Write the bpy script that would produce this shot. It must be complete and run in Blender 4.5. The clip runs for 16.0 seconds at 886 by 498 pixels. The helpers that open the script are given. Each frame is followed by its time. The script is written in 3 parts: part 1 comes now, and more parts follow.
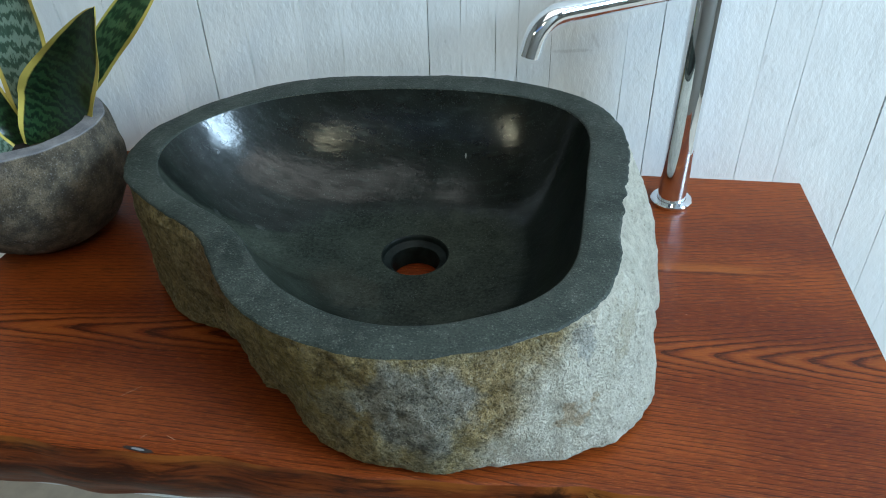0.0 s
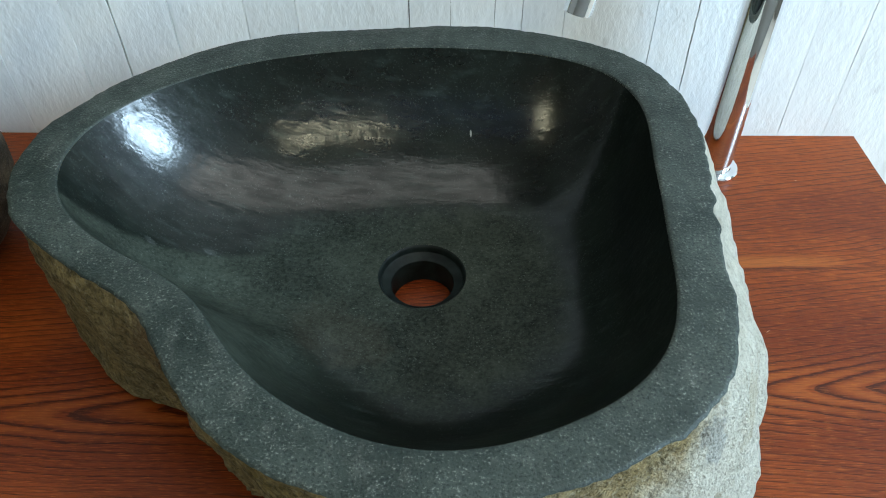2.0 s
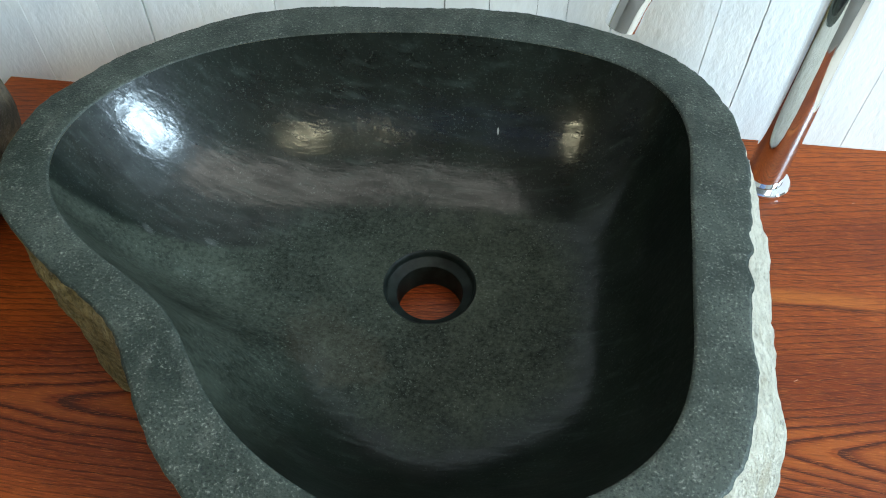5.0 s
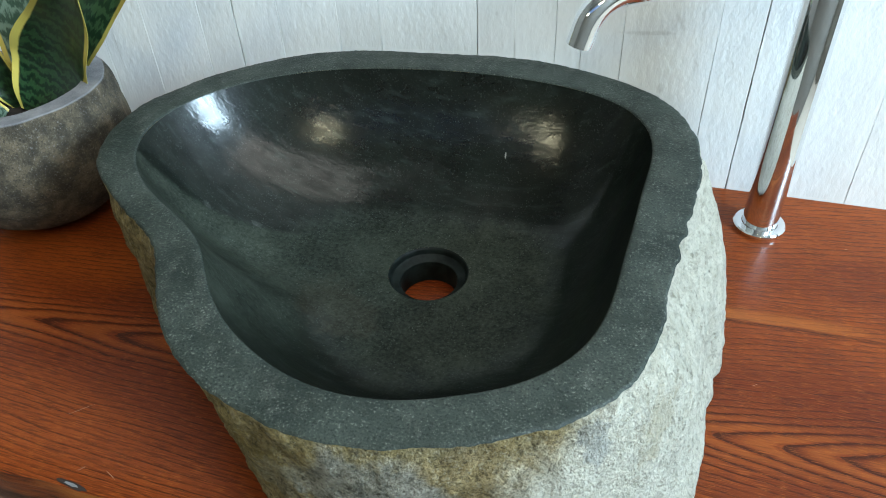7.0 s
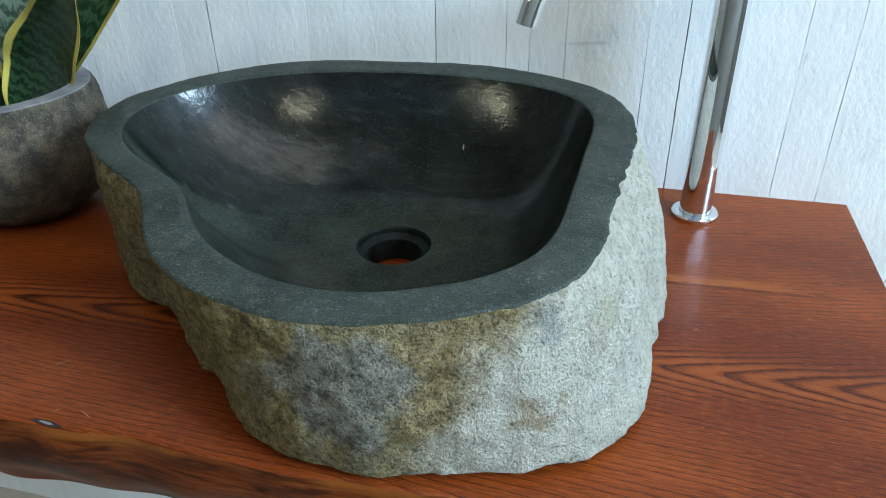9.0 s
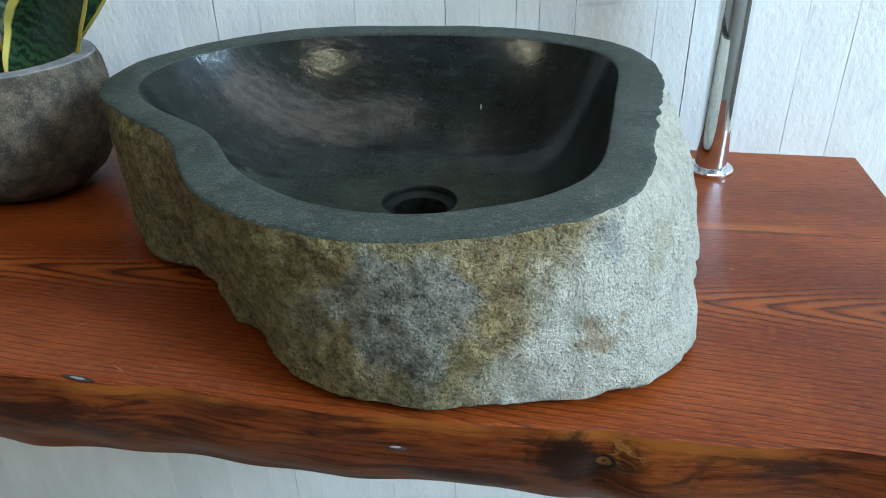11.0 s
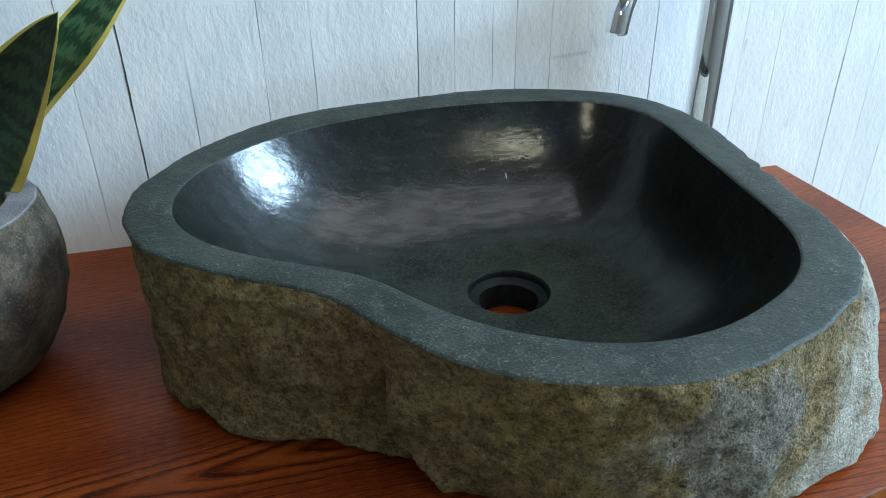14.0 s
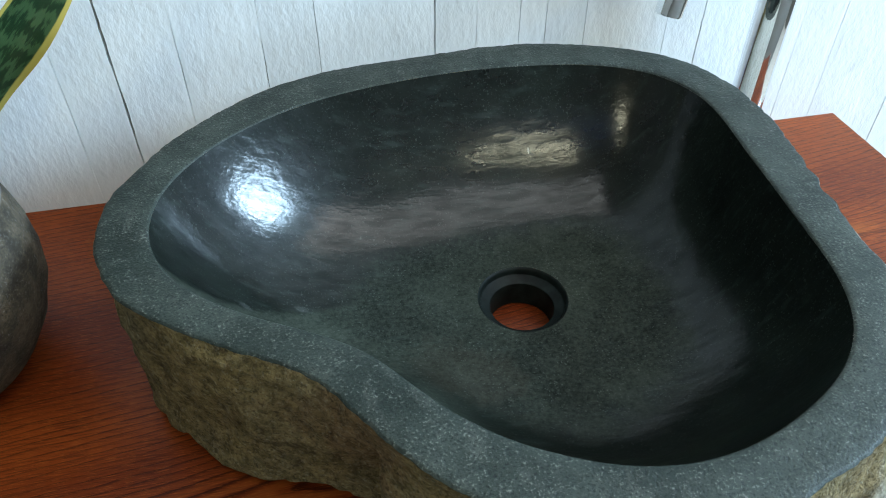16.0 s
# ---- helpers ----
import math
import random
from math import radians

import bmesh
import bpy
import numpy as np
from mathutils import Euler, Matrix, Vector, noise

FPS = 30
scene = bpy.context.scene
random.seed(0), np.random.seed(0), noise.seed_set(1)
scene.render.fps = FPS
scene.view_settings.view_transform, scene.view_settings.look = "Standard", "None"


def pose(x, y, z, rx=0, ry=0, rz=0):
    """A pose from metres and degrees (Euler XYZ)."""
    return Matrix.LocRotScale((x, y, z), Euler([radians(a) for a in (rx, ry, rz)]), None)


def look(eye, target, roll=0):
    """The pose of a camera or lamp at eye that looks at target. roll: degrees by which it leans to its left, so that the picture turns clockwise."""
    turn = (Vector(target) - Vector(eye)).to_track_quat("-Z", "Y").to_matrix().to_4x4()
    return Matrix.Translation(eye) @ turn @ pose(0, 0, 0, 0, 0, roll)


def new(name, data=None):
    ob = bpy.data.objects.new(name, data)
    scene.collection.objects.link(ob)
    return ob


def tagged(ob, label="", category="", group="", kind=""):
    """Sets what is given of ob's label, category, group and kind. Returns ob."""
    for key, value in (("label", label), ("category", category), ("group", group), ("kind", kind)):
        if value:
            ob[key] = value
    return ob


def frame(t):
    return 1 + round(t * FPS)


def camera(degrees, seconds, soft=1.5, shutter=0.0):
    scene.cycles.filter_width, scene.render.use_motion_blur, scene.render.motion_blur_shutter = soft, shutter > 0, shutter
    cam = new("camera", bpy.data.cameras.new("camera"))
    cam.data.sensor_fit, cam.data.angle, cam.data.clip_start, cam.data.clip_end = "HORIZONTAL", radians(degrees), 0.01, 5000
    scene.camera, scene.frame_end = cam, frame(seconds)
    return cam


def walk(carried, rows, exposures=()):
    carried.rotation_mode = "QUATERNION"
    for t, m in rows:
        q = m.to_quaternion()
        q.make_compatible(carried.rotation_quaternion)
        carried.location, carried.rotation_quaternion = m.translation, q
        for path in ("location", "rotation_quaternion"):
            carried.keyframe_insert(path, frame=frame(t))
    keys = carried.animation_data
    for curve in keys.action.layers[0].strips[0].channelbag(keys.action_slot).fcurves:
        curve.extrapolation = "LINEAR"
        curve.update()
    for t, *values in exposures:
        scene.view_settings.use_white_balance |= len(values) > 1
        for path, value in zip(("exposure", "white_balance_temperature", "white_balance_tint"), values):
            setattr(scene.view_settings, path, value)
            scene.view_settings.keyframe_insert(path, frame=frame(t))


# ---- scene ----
cam = camera(62.9, 16.0, soft=1.05)
PATH = [
    (0, (0.084, 0.018, 0.457), (-0.176, 1.608, -0.727), -1.9),
    (0.5, (0.081, 0.061, 0.45), (-0.161, 1.61, -0.791), -2.4),
    (1, (0.049, 0.122, 0.434), (-0.114, 1.627, -0.873), -1.7),
    (1.5, (0.016, 0.169, 0.424), (-0.08, 1.622, -0.947), -1.2),
    (2, (-0.009, 0.199, 0.426), (-0.05, 1.637, -0.964), -0.7),
    (2.5, (-0.028, 0.233, 0.424), (-0.024, 1.662, -0.975), -0.7),
    (3, (-0.035, 0.258, 0.42), (-0.002, 1.652, -1.013), -0.1),
    (3.5, (-0.033, 0.28, 0.426), (-0.038, 1.591, -1.085), -1.2),
    (3.7, (-0.033, 0.292, 0.429), (-0.035, 1.55, -1.126), -0.9),
    (5.8, (0.076, 0.233, 0.447), (-0.295, 1.561, -1.002), -1.0),
    (6, (0.095, 0.221, 0.438), (-0.338, 1.576, -0.969), -1.8),
    (6.5, (0.117, 0.19, 0.431), (-0.374, 1.58, -0.921), -3.0),
    (7, (0.124, 0.158, 0.428), (-0.38, 1.614, -0.847), -3.1),
    (7.5, (0.131, 0.111, 0.428), (-0.307, 1.631, -0.795), -3.0),
    (8, (0.13, 0.083, 0.408), (-0.259, 1.675, -0.739), -2.2),
    (8.5, (0.143, 0.071, 0.38), (-0.264, 1.69, -0.722), -0.5),
    (8.7, (0.147, 0.065, 0.372), (-0.278, 1.698, -0.702), -1.0),
    (10.8, (0.135, 0.016, 0.308), (-0.305, 1.707, -0.664), -1.8),
    (11, (0.099, 0.022, 0.306), (-0.253, 1.725, -0.681), -1.6),
    (11.5, (-0.003, 0.015, 0.317), (-0.132, 1.752, -0.667), -2.8),
    (12, (-0.054, 0.018, 0.31), (-0.059, 1.748, -0.693), -1.4),
    (12.5, (-0.057, 0.056, 0.304), (-0.073, 1.799, -0.676), -1.0),
    (13, (-0.086, 0.081, 0.314), (0.017, 1.834, -0.644), -0.9),
    (13.5, (-0.157, 0.106, 0.331), (0.136, 1.847, -0.607), -2.1),
    (14, (-0.208, 0.116, 0.34), (0.224, 1.814, -0.624), -0.9),
    (14.5, (-0.212, 0.136, 0.344), (0.242, 1.755, -0.74), -0.6),
    (15, (-0.202, 0.175, 0.362), (0.213, 1.729, -0.827), -0.5),
    (15.5, (-0.18, 0.209, 0.387), (0.155, 1.731, -0.867), -1.2),
    (16, (-0.173, 0.225, 0.412), (0.143, 1.687, -0.916), -0.0),
]
EXPOSURES = [(0, -0.12, 5850), (1.5, 0.20, 6000), (3, 0.36, 6150), (3.6, 0.50, 6250), (6, 0.45, 6250), (7, 0.32, 6200), (8, 0.06, 5950), (9, 0.08, 5850), (11, 0.15, 5850), (12.5, 0.36, 5800), (14, 0.12, 5700), (15.5, 0.36, 5750), (16, 0.38, 5800)]
walk(cam, [(t, look(eye, target, roll)) for t, eye, target, roll in PATH], [(t, e, k, 10) for t, e, k in EXPOSURES])

# ---- world and light ----
world = bpy.data.worlds.new("world")
scene.world = world
world.use_nodes = True
wn = world.node_tree.nodes
sky = wn.new("ShaderNodeTexSky")
sky.sky_type = "NISHITA"
sky.sun_disc = False
sky.sun_elevation, sky.sun_rotation = radians(40), radians(120)
world.node_tree.links.new(sky.outputs[0], wn["Background"].inputs[0])
wn["Background"].inputs[1].default_value = 0.12


def window_light(name, m, width, height, watts, colour):
    """Daylight that comes in through a window's opening."""
    data = bpy.data.lights.new(name, "AREA")
    data.shape, data.size, data.size_y = "RECTANGLE", width, height
    data.energy, data.color = watts, colour
    ob = new(name, data)
    ob.matrix_world = m
    return ob


window_light("window_light_right", look((3.20, -0.43, 1.66), (0.0, 0.55, 0.1)), 1.02, 0.90, 188, (0.64, 0.86, 1.0))
window_light("window_light_behind", look((-1.00, -1.28, 1.38), (0.0, 0.6, 0.1)), 0.24, 0.22, 4.0, (1.0, 0.92, 0.58))
window_light("window_light_behind_right", look((0.46, -1.28, 1.70), (0.0, 0.6, 0.1)), 0.42, 0.20, 5.0, (1.0, 0.92, 0.58))
window_light("skylight", look((1.05, -0.20, 2.35), (1.05, -0.20, 0.0)), 2.60, 1.55, 26, (1.0, 0.95, 0.76))


# ---- materials ----
class Nodes:
    """A short way to write node materials."""

    def __init__(self, name):
        self.mat = bpy.data.materials.new(name)
        self.mat.use_nodes = True
        self.tree = self.mat.node_tree
        self.out = self.tree.nodes["Principled BSDF"]
        self.coords = self.tree.nodes.new("ShaderNodeTexCoord").outputs["Object"]

    def link(self, a, socket):
        if hasattr(a, "is_output"):
            self.tree.links.new(a, socket)
        else:
            socket.default_value = a

    def mapped(self, scale=(1, 1, 1), offset=(0, 0, 0), rot=(0, 0, 0), vec=None):
        n = self.tree.nodes.new("ShaderNodeMapping")
        self.link(self.coords if vec is None else vec, n.inputs["Vector"])
        n.inputs["Scale"].default_value = scale
        n.inputs["Location"].default_value = offset
        n.inputs["Rotation"].default_value = rot
        return n.outputs[0]

    def noise(self, scale, detail=4, rough=0.55, vec=None, distort=0.0):
        n = self.tree.nodes.new("ShaderNodeTexNoise")
        self.link(self.coords if vec is None else vec, n.inputs["Vector"])
        n.inputs["Scale"].default_value = scale
        n.inputs["Detail"].default_value = detail
        n.inputs["Roughness"].default_value = rough
        n.inputs["Distortion"].default_value = distort
        return n.outputs["Fac"]

    def cells(self, scale, vec=None, feature="F1"):
        n = self.tree.nodes.new("ShaderNodeTexVoronoi")
        n.feature = feature
        self.link(self.coords if vec is None else vec, n.inputs["Vector"])
        n.inputs["Scale"].default_value = scale
        return n.outputs["Distance"]

    def math(self, op, a, b=0.0, c=0.0):
        n = self.tree.nodes.new("ShaderNodeMath")
        n.operation = op
        for i, v in enumerate((a, b, c)):
            self.link(v, n.inputs[i])
        return n.outputs[0]

    def step(self, a, lo, hi):
        n = self.tree.nodes.new("ShaderNodeMapRange")
        n.interpolation_type = "SMOOTHSTEP"
        self.link(a, n.inputs["Value"])
        n.inputs["From Min"].default_value, n.inputs["From Max"].default_value = lo, hi
        return n.outputs[0]

    def mix(self, fac, a, b):
        n = self.tree.nodes.new("ShaderNodeMix")
        n.data_type = "RGBA"
        self.link(fac, n.inputs["Factor"])
        for v, socket in ((a, n.inputs[6]), (b, n.inputs[7])):
            self.link((*v, 1) if isinstance(v, tuple) else v, socket)
        return n.outputs[2]

    def axis(self, which, vec=None):
        n = self.tree.nodes.new("ShaderNodeSeparateXYZ")
        self.link(self.coords if vec is None else vec, n.inputs[0])
        return n.outputs[which]

    def bump(self, height, strength=0.3, distance=0.002, under=None):
        n = self.tree.nodes.new("ShaderNodeBump")
        self.link(height, n.inputs["Height"])
        n.inputs["Strength"].default_value, n.inputs["Distance"].default_value = strength, distance
        if under is not None:
            self.link(under, n.inputs["Normal"])
        return n.outputs[0]

    def finish(self, colour, rough, normal=None, metal=0.0, coat=0.0, coat_rough=0.1, spec=0.5):
        self.link((*colour, 1) if isinstance(colour, tuple) else colour, self.out.inputs["Base Color"])
        self.link(rough, self.out.inputs["Roughness"])
        self.out.inputs["Metallic"].default_value = metal
        self.out.inputs["Coat Weight"].default_value = coat
        self.out.inputs["Coat Roughness"].default_value = coat_rough
        self.out.inputs["Specular IOR Level"].default_value = spec
        if normal is not None:
            self.link(normal, self.out.inputs["Normal"])
        return self.mat


def wood_material(name, edge=False):
    """Lacquered zelkova: close straight lines along the slab, nested flames along its heart."""
    n = Nodes(name)
    x, y = n.axis(0), n.axis(1)
    sway = n.math("MULTIPLY", n.math("SUBTRACT", n.noise(1.0, 2, 0.5, n.mapped((7.0, 5, 3))), 0.5), 0.014)
    heart = n.math("ADD", n.math("MULTIPLY_ADD", x, 0.052, 0.4885), sway)
    off = n.math("SUBTRACT", y, heart)
    d = n.math("SUBTRACT", n.math("SQRT", n.math("MULTIPLY_ADD", off, off, 0.000012)), 0.0034)
    near = n.math("MULTIPLY", n.math("POWER", n.math("MINIMUM", d, 0.045), 1.2), 262.0)
    rings = n.math("MULTIPLY_ADD", n.math("MAXIMUM", n.math("SUBTRACT", d, 0.045), 0.0), 169.0, near)
    along = n.math("MULTIPLY", x, n.math("MULTIPLY_ADD", x, 10.0, 19.5))
    rings = n.math("SUBTRACT", rings, along)
    wander = n.noise(1.0, 3, 0.6, n.mapped((14, 90, 14)))
    slow = n.noise(1.0, 2, 0.5, n.mapped((2.4, 13, 3), (1.1, 4.0, 0)))
    far = n.step(d, 0.02, 0.10)
    rings = n.math("ADD", rings, n.math("MULTIPLY_ADD", wander, 0.55, n.math("MULTIPLY", slow, n.math("MULTIPLY_ADD", far, 3.4, 0.5))))
    rings = n.math("SUBTRACT", rings, 0.25)
    saw = n.math("FRACT", rings)
    late = n.math("MULTIPLY", n.step(saw, 0.68, 0.92), n.step(saw, 1.0, 0.96))
    flame = n.math("MULTIPLY", late, n.step(d, 0.045, 0.012))
    even = n.math("MAXIMUM", n.math("MULTIPLY", late, n.step(n.noise(1.0, 3, 0.6, n.mapped((10, 120, 10))), 0.34, 0.60)), flame)
    fibre = n.noise(1.0, 4, 0.65, n.mapped((38, 900, 300)))
    fine = n.noise(1.0, 3, 0.6, n.mapped((90, 1900, 400)))
    patch = n.noise(1.0, 3, 0.5, n.mapped((2.5, 7, 3)))
    base = n.mix(n.step(patch, 0.3, 0.7), (0.105, 0.0150, 0.0026), (0.270, 0.059, 0.0090))
    c = n.mix(n.math("MULTIPLY", saw, 0.30), base, (0.085, 0.013, 0.003))
    c = n.mix(n.math("MULTIPLY", n.math("MULTIPLY_ADD", even, 0.62, n.math("MULTIPLY", late, 0.22)), 0.85), c, (0.022, 0.0040, 0.0014))
    c = n.mix(n.math("MULTIPLY", n.step(fibre, 0.46, 0.64), 0.62), c, (0.036, 0.0060, 0.0020))
    c = n.mix(n.math("MULTIPLY", n.math("MULTIPLY", n.step(saw, 0.05, 0.20), n.step(saw, 0.75, 0.45)), n.math("MULTIPLY", n.step(d, 0.026, 0.006), 0.26)), c, (0.36, 0.105, 0.018))
    c = n.mix(n.math("MULTIPLY", flame, 0.75), c, (0.034, 0.0055, 0.002))
    c = n.mix(n.math("MULTIPLY", n.step(fine, 0.52, 0.70), 0.46), c, (0.40, 0.120, 0.022))
    # a dark seam beside a paler tongue, behind the heart
    seam = n.math("SUBTRACT", y, n.math("MULTIPLY_ADD", x, 0.03, n.math("MULTIPLY_ADD", wander, 0.006, 0.6085)))
    inside = n.math("MULTIPLY", n.step(x, 0.17, 0.21), n.step(n.math("MULTIPLY_ADD", wander, 0.05, x), 0.40, 0.36))
    tongue = n.math("MULTIPLY", n.math("MULTIPLY", n.step(seam, 0.000, 0.004), n.step(seam, 0.020, 0.008)), n.math("MULTIPLY", inside, n.step(x, 0.33, 0.27)))
    c = n.mix(n.math("MULTIPLY", tongue, 0.35), c, (0.40, 0.130, 0.024))
    c = n.mix(n.math("MULTIPLY", n.math("MULTIPLY", n.step(n.math("ABSOLUTE", seam), 0.0030, 0.0004), inside), n.math("MULTIPLY", n.step(fibre, 0.30, 0.62), 0.75)), c, (0.022, 0.0045, 0.002))
    if edge:
        streaks = n.noise(1.0, 5, 0.7, n.mapped((22, 30, 330)), 0.4)
        threads = n.noise(1.0, 4, 0.7, n.mapped((60, 60, 1100)))
        burn = n.noise(1.0, 5, 0.65, n.mapped((10, 10, 46), (1.7, 0, 0)), 0.6)
        glow = n.noise(1.0, 4, 0.6, n.mapped((13, 16, 60), (5.1, 0, 0)), 0.5)
        c = n.mix(n.step(streaks, 0.32, 0.68), (0.060, 0.0115, 0.0028), (0.150, 0.036, 0.0080))
        c = n.mix(n.math("MULTIPLY", n.step(glow, 0.52, 0.68), 0.55), c, (0.215, 0.060, 0.011))
        c = n.mix(n.math("MULTIPLY", n.step(burn, 0.48, 0.62), 0.85), c, (0.020, 0.0055, 0.0030))
        c = n.mix(n.math("MULTIPLY", n.step(streaks, 0.46, 0.34), 0.6), c, (0.024, 0.0060, 0.0026))
        c = n.mix(n.math("MULTIPLY", n.step(threads, 0.58, 0.74), 0.40), c, (0.300, 0.120, 0.030))
        lip = n.math("MULTIPLY", n.step(n.math("MULTIPLY_ADD", streaks, 0.012, n.axis(2)), -0.006, 0.002), n.step(n.noise(1.0, 3, 0.6, n.mapped((9, 9, 9))), 0.40, 0.56))
        c = n.mix(n.math("MULTIPLY", lip, 0.65), c, (0.270, 0.088, 0.015))

        def spot(cx, cz, wide, high, ragged):
            q = n.mapped((1 / wide, 0, 1 / high), (-cx / wide, 0, -cz / high))
            ln = n.tree.nodes.new("ShaderNodeVectorMath")
            ln.operation = "LENGTH"
            n.link(q, ln.inputs[0])
            return n.math("MULTIPLY_ADD", n.math("SUBTRACT", n.noise(48, 5, 0.65), 0.5), ragged, ln.outputs["Value"])

        # the knot: burnt wood round it, ochre swirl beside it and a small dark-ringed eye
        c = n.mix(n.math("MULTIPLY", n.step(spot(0.112, -0.024, 0.034, 0.024, 2.2), 1.0, 0.45), 0.92), c, (0.012, 0.0042, 0.0025))
        swirl = n.noise(1.0, 5, 0.7, n.mapped((60, 60, 150)), 1.2)
        c = n.mix(n.math("MULTIPLY", n.step(spot(0.137, -0.016, 0.016, 0.014, 2.0), 1.0, 0.5), 0.8), c, n.mix(n.step(swirl, 0.42, 0.62), (0.040, 0.012, 0.004), (0.300, 0.125, 0.030)))
        eye = spot(0.1265, -0.0225, 0.0075, 0.0070, 0.5)
        c = n.mix(n.step(eye, 1.05, 0.85), c, (0.150, 0.062, 0.015))
        c = n.mix(n.math("MULTIPLY", n.step(eye, 0.55, 0.72), n.step(eye, 1.15, 0.90)), c, (0.012, 0.0045, 0.0025))
        c = n.mix(n.step(eye, 0.22, 0.12), c, (0.020, 0.007, 0.003))
        normal = n.bump(n.math("ADD", streaks, n.math("MULTIPLY", threads, 0.3)), 0.25, 0.0012)
        return n.finish(c, n.math("MULTIPLY_ADD", streaks, 0.25, 0.30), normal, spec=0.11)
    h = n.math("ADD", n.math("MULTIPLY", fibre, 0.6), n.math("MULTIPLY", even, -0.6))
    normal = n.bump(h, 0.25, 0.0006)
    rough = n.math("ADD", n.math("MULTIPLY", fibre, 0.18), 0.24)
    return n.finish(c, rough, normal, spec=0.20)


def rough_stone_material():
    """The river stone's weathered skin: olive and ochre, slate-blue where worn, pale crust on one flank, whitened as
    its lit side.
    """
    n = Nodes("river_stone_skin")
    edge = n.noise(28, 5, 0.65)
    grit = n.noise(420, 4, 0.75)
    mid = n.noise(95, 5, 0.75)
    pits = n.cells(330)
    coarse = n.cells(120)
    pock = n.noise(250, 4, 0.75)
    stain = n.noise(30, 5, 0.7, None, 0.8)

    def blotch(x, y, z, size, ragged=0.05):
        ln = n.tree.nodes.new("ShaderNodeVectorMath")
        ln.operation = "DISTANCE"
        n.link(n.coords, ln.inputs[0])
        ln.inputs[1].default_value = (x, y, z)
        far = n.math("ADD", ln.outputs["Value"], n.math("MULTIPLY", n.math("SUBTRACT", edge, 0.5), ragged * 2))
        return n.step(far, size, size * 0.55)

    c = n.mix(n.step(mid, 0.28, 0.70), (0.105, 0.081, 0.029), (0.370, 0.290, 0.128))
    c = n.mix(n.math("MULTIPLY", n.step(n.noise(9.0, 4, 0.6), 0.45, 0.62), 0.6), c, n.mix(n.step(mid, 0.3, 0.7), (0.115, 0.112, 0.075), (0.290, 0.275, 0.195)))
    olive = n.step(n.math("MULTIPLY_ADD", edge, 0.10, n.axis(0)), 0.0, -0.10)
    c = n.mix(n.math("MULTIPLY", olive, 0.55), c, n.mix(n.step(mid, 0.3, 0.7), (0.105, 0.086, 0.031), (0.330, 0.265, 0.115)))
    c = n.mix(n.math("MULTIPLY", blotch(0.075, 0.35, 0.085, 0.062), 0.6), c, n.mix(n.step(mid, 0.3, 0.7), (0.185, 0.128, 0.050), (0.40, 0.295, 0.14)))
    c = n.mix(n.math("MULTIPLY", blotch(0.008, 0.335, 0.072, 0.052), 0.65), c, n.mix(n.step(mid, 0.3, 0.7), (0.11, 0.122, 0.12), (0.30, 0.32, 0.315)))
    c = n.mix(n.math("MULTIPLY", blotch(-0.085, 0.365, 0.070, 0.050), 0.55), c, n.mix(n.step(mid, 0.3, 0.7), (0.11, 0.085, 0.016), (0.33, 0.26, 0.085)))
    c = n.mix(n.math("MULTIPLY", blotch(-0.165, 0.46, 0.100, 0.052), 0.75), c, n.mix(n.step(mid, 0.3, 0.7), (0.15, 0.098, 0.046), (0.29, 0.195, 0.098)))
    c = n.mix(n.math("MULTIPLY", blotch(-0.055, 0.35, 0.060, 0.022), 0.35), c, (0.20, 0.21, 0.195))
    # right flank: pale crust, with the window side's brightness also put into its colour
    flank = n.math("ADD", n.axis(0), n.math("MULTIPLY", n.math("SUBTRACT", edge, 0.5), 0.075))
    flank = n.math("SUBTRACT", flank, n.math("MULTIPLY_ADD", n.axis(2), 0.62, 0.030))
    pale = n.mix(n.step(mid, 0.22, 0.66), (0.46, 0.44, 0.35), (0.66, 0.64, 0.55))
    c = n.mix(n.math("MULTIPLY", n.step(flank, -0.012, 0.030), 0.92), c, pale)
    c = n.mix(n.math("MULTIPLY", blotch(0.118, 0.395, 0.096, 0.015), 0.45), c, (0.24, 0.265, 0.28))
    c = n.mix(n.math("MULTIPLY", blotch(0.108, 0.385, 0.062, 0.020), 0.65), c, (0.30, 0.20, 0.095))
    c = n.mix(n.math("MULTIPLY", blotch(0.14, 0.44, 0.085, 0.030), 0.35), c, (0.33, 0.27, 0.15))
    c = n.mix(n.math("MULTIPLY", n.step(grit, 0.56, 0.70), 0.45), c, (0.45, 0.43, 0.34))
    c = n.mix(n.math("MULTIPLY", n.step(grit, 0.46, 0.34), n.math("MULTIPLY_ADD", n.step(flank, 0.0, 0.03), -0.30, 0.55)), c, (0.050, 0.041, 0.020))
    c = n.mix(n.math("MULTIPLY", n.math("MULTIPLY", n.step(coarse, 0.20, 0.06), n.step(mid, 0.58, 0.40)), 0.55), c, (0.022, 0.020, 0.014))
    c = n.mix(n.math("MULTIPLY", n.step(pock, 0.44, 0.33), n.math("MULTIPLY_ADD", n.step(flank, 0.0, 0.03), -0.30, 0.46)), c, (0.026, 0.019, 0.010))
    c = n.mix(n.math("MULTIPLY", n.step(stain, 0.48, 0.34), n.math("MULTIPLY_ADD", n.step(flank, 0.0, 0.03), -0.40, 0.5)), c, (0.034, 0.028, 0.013))
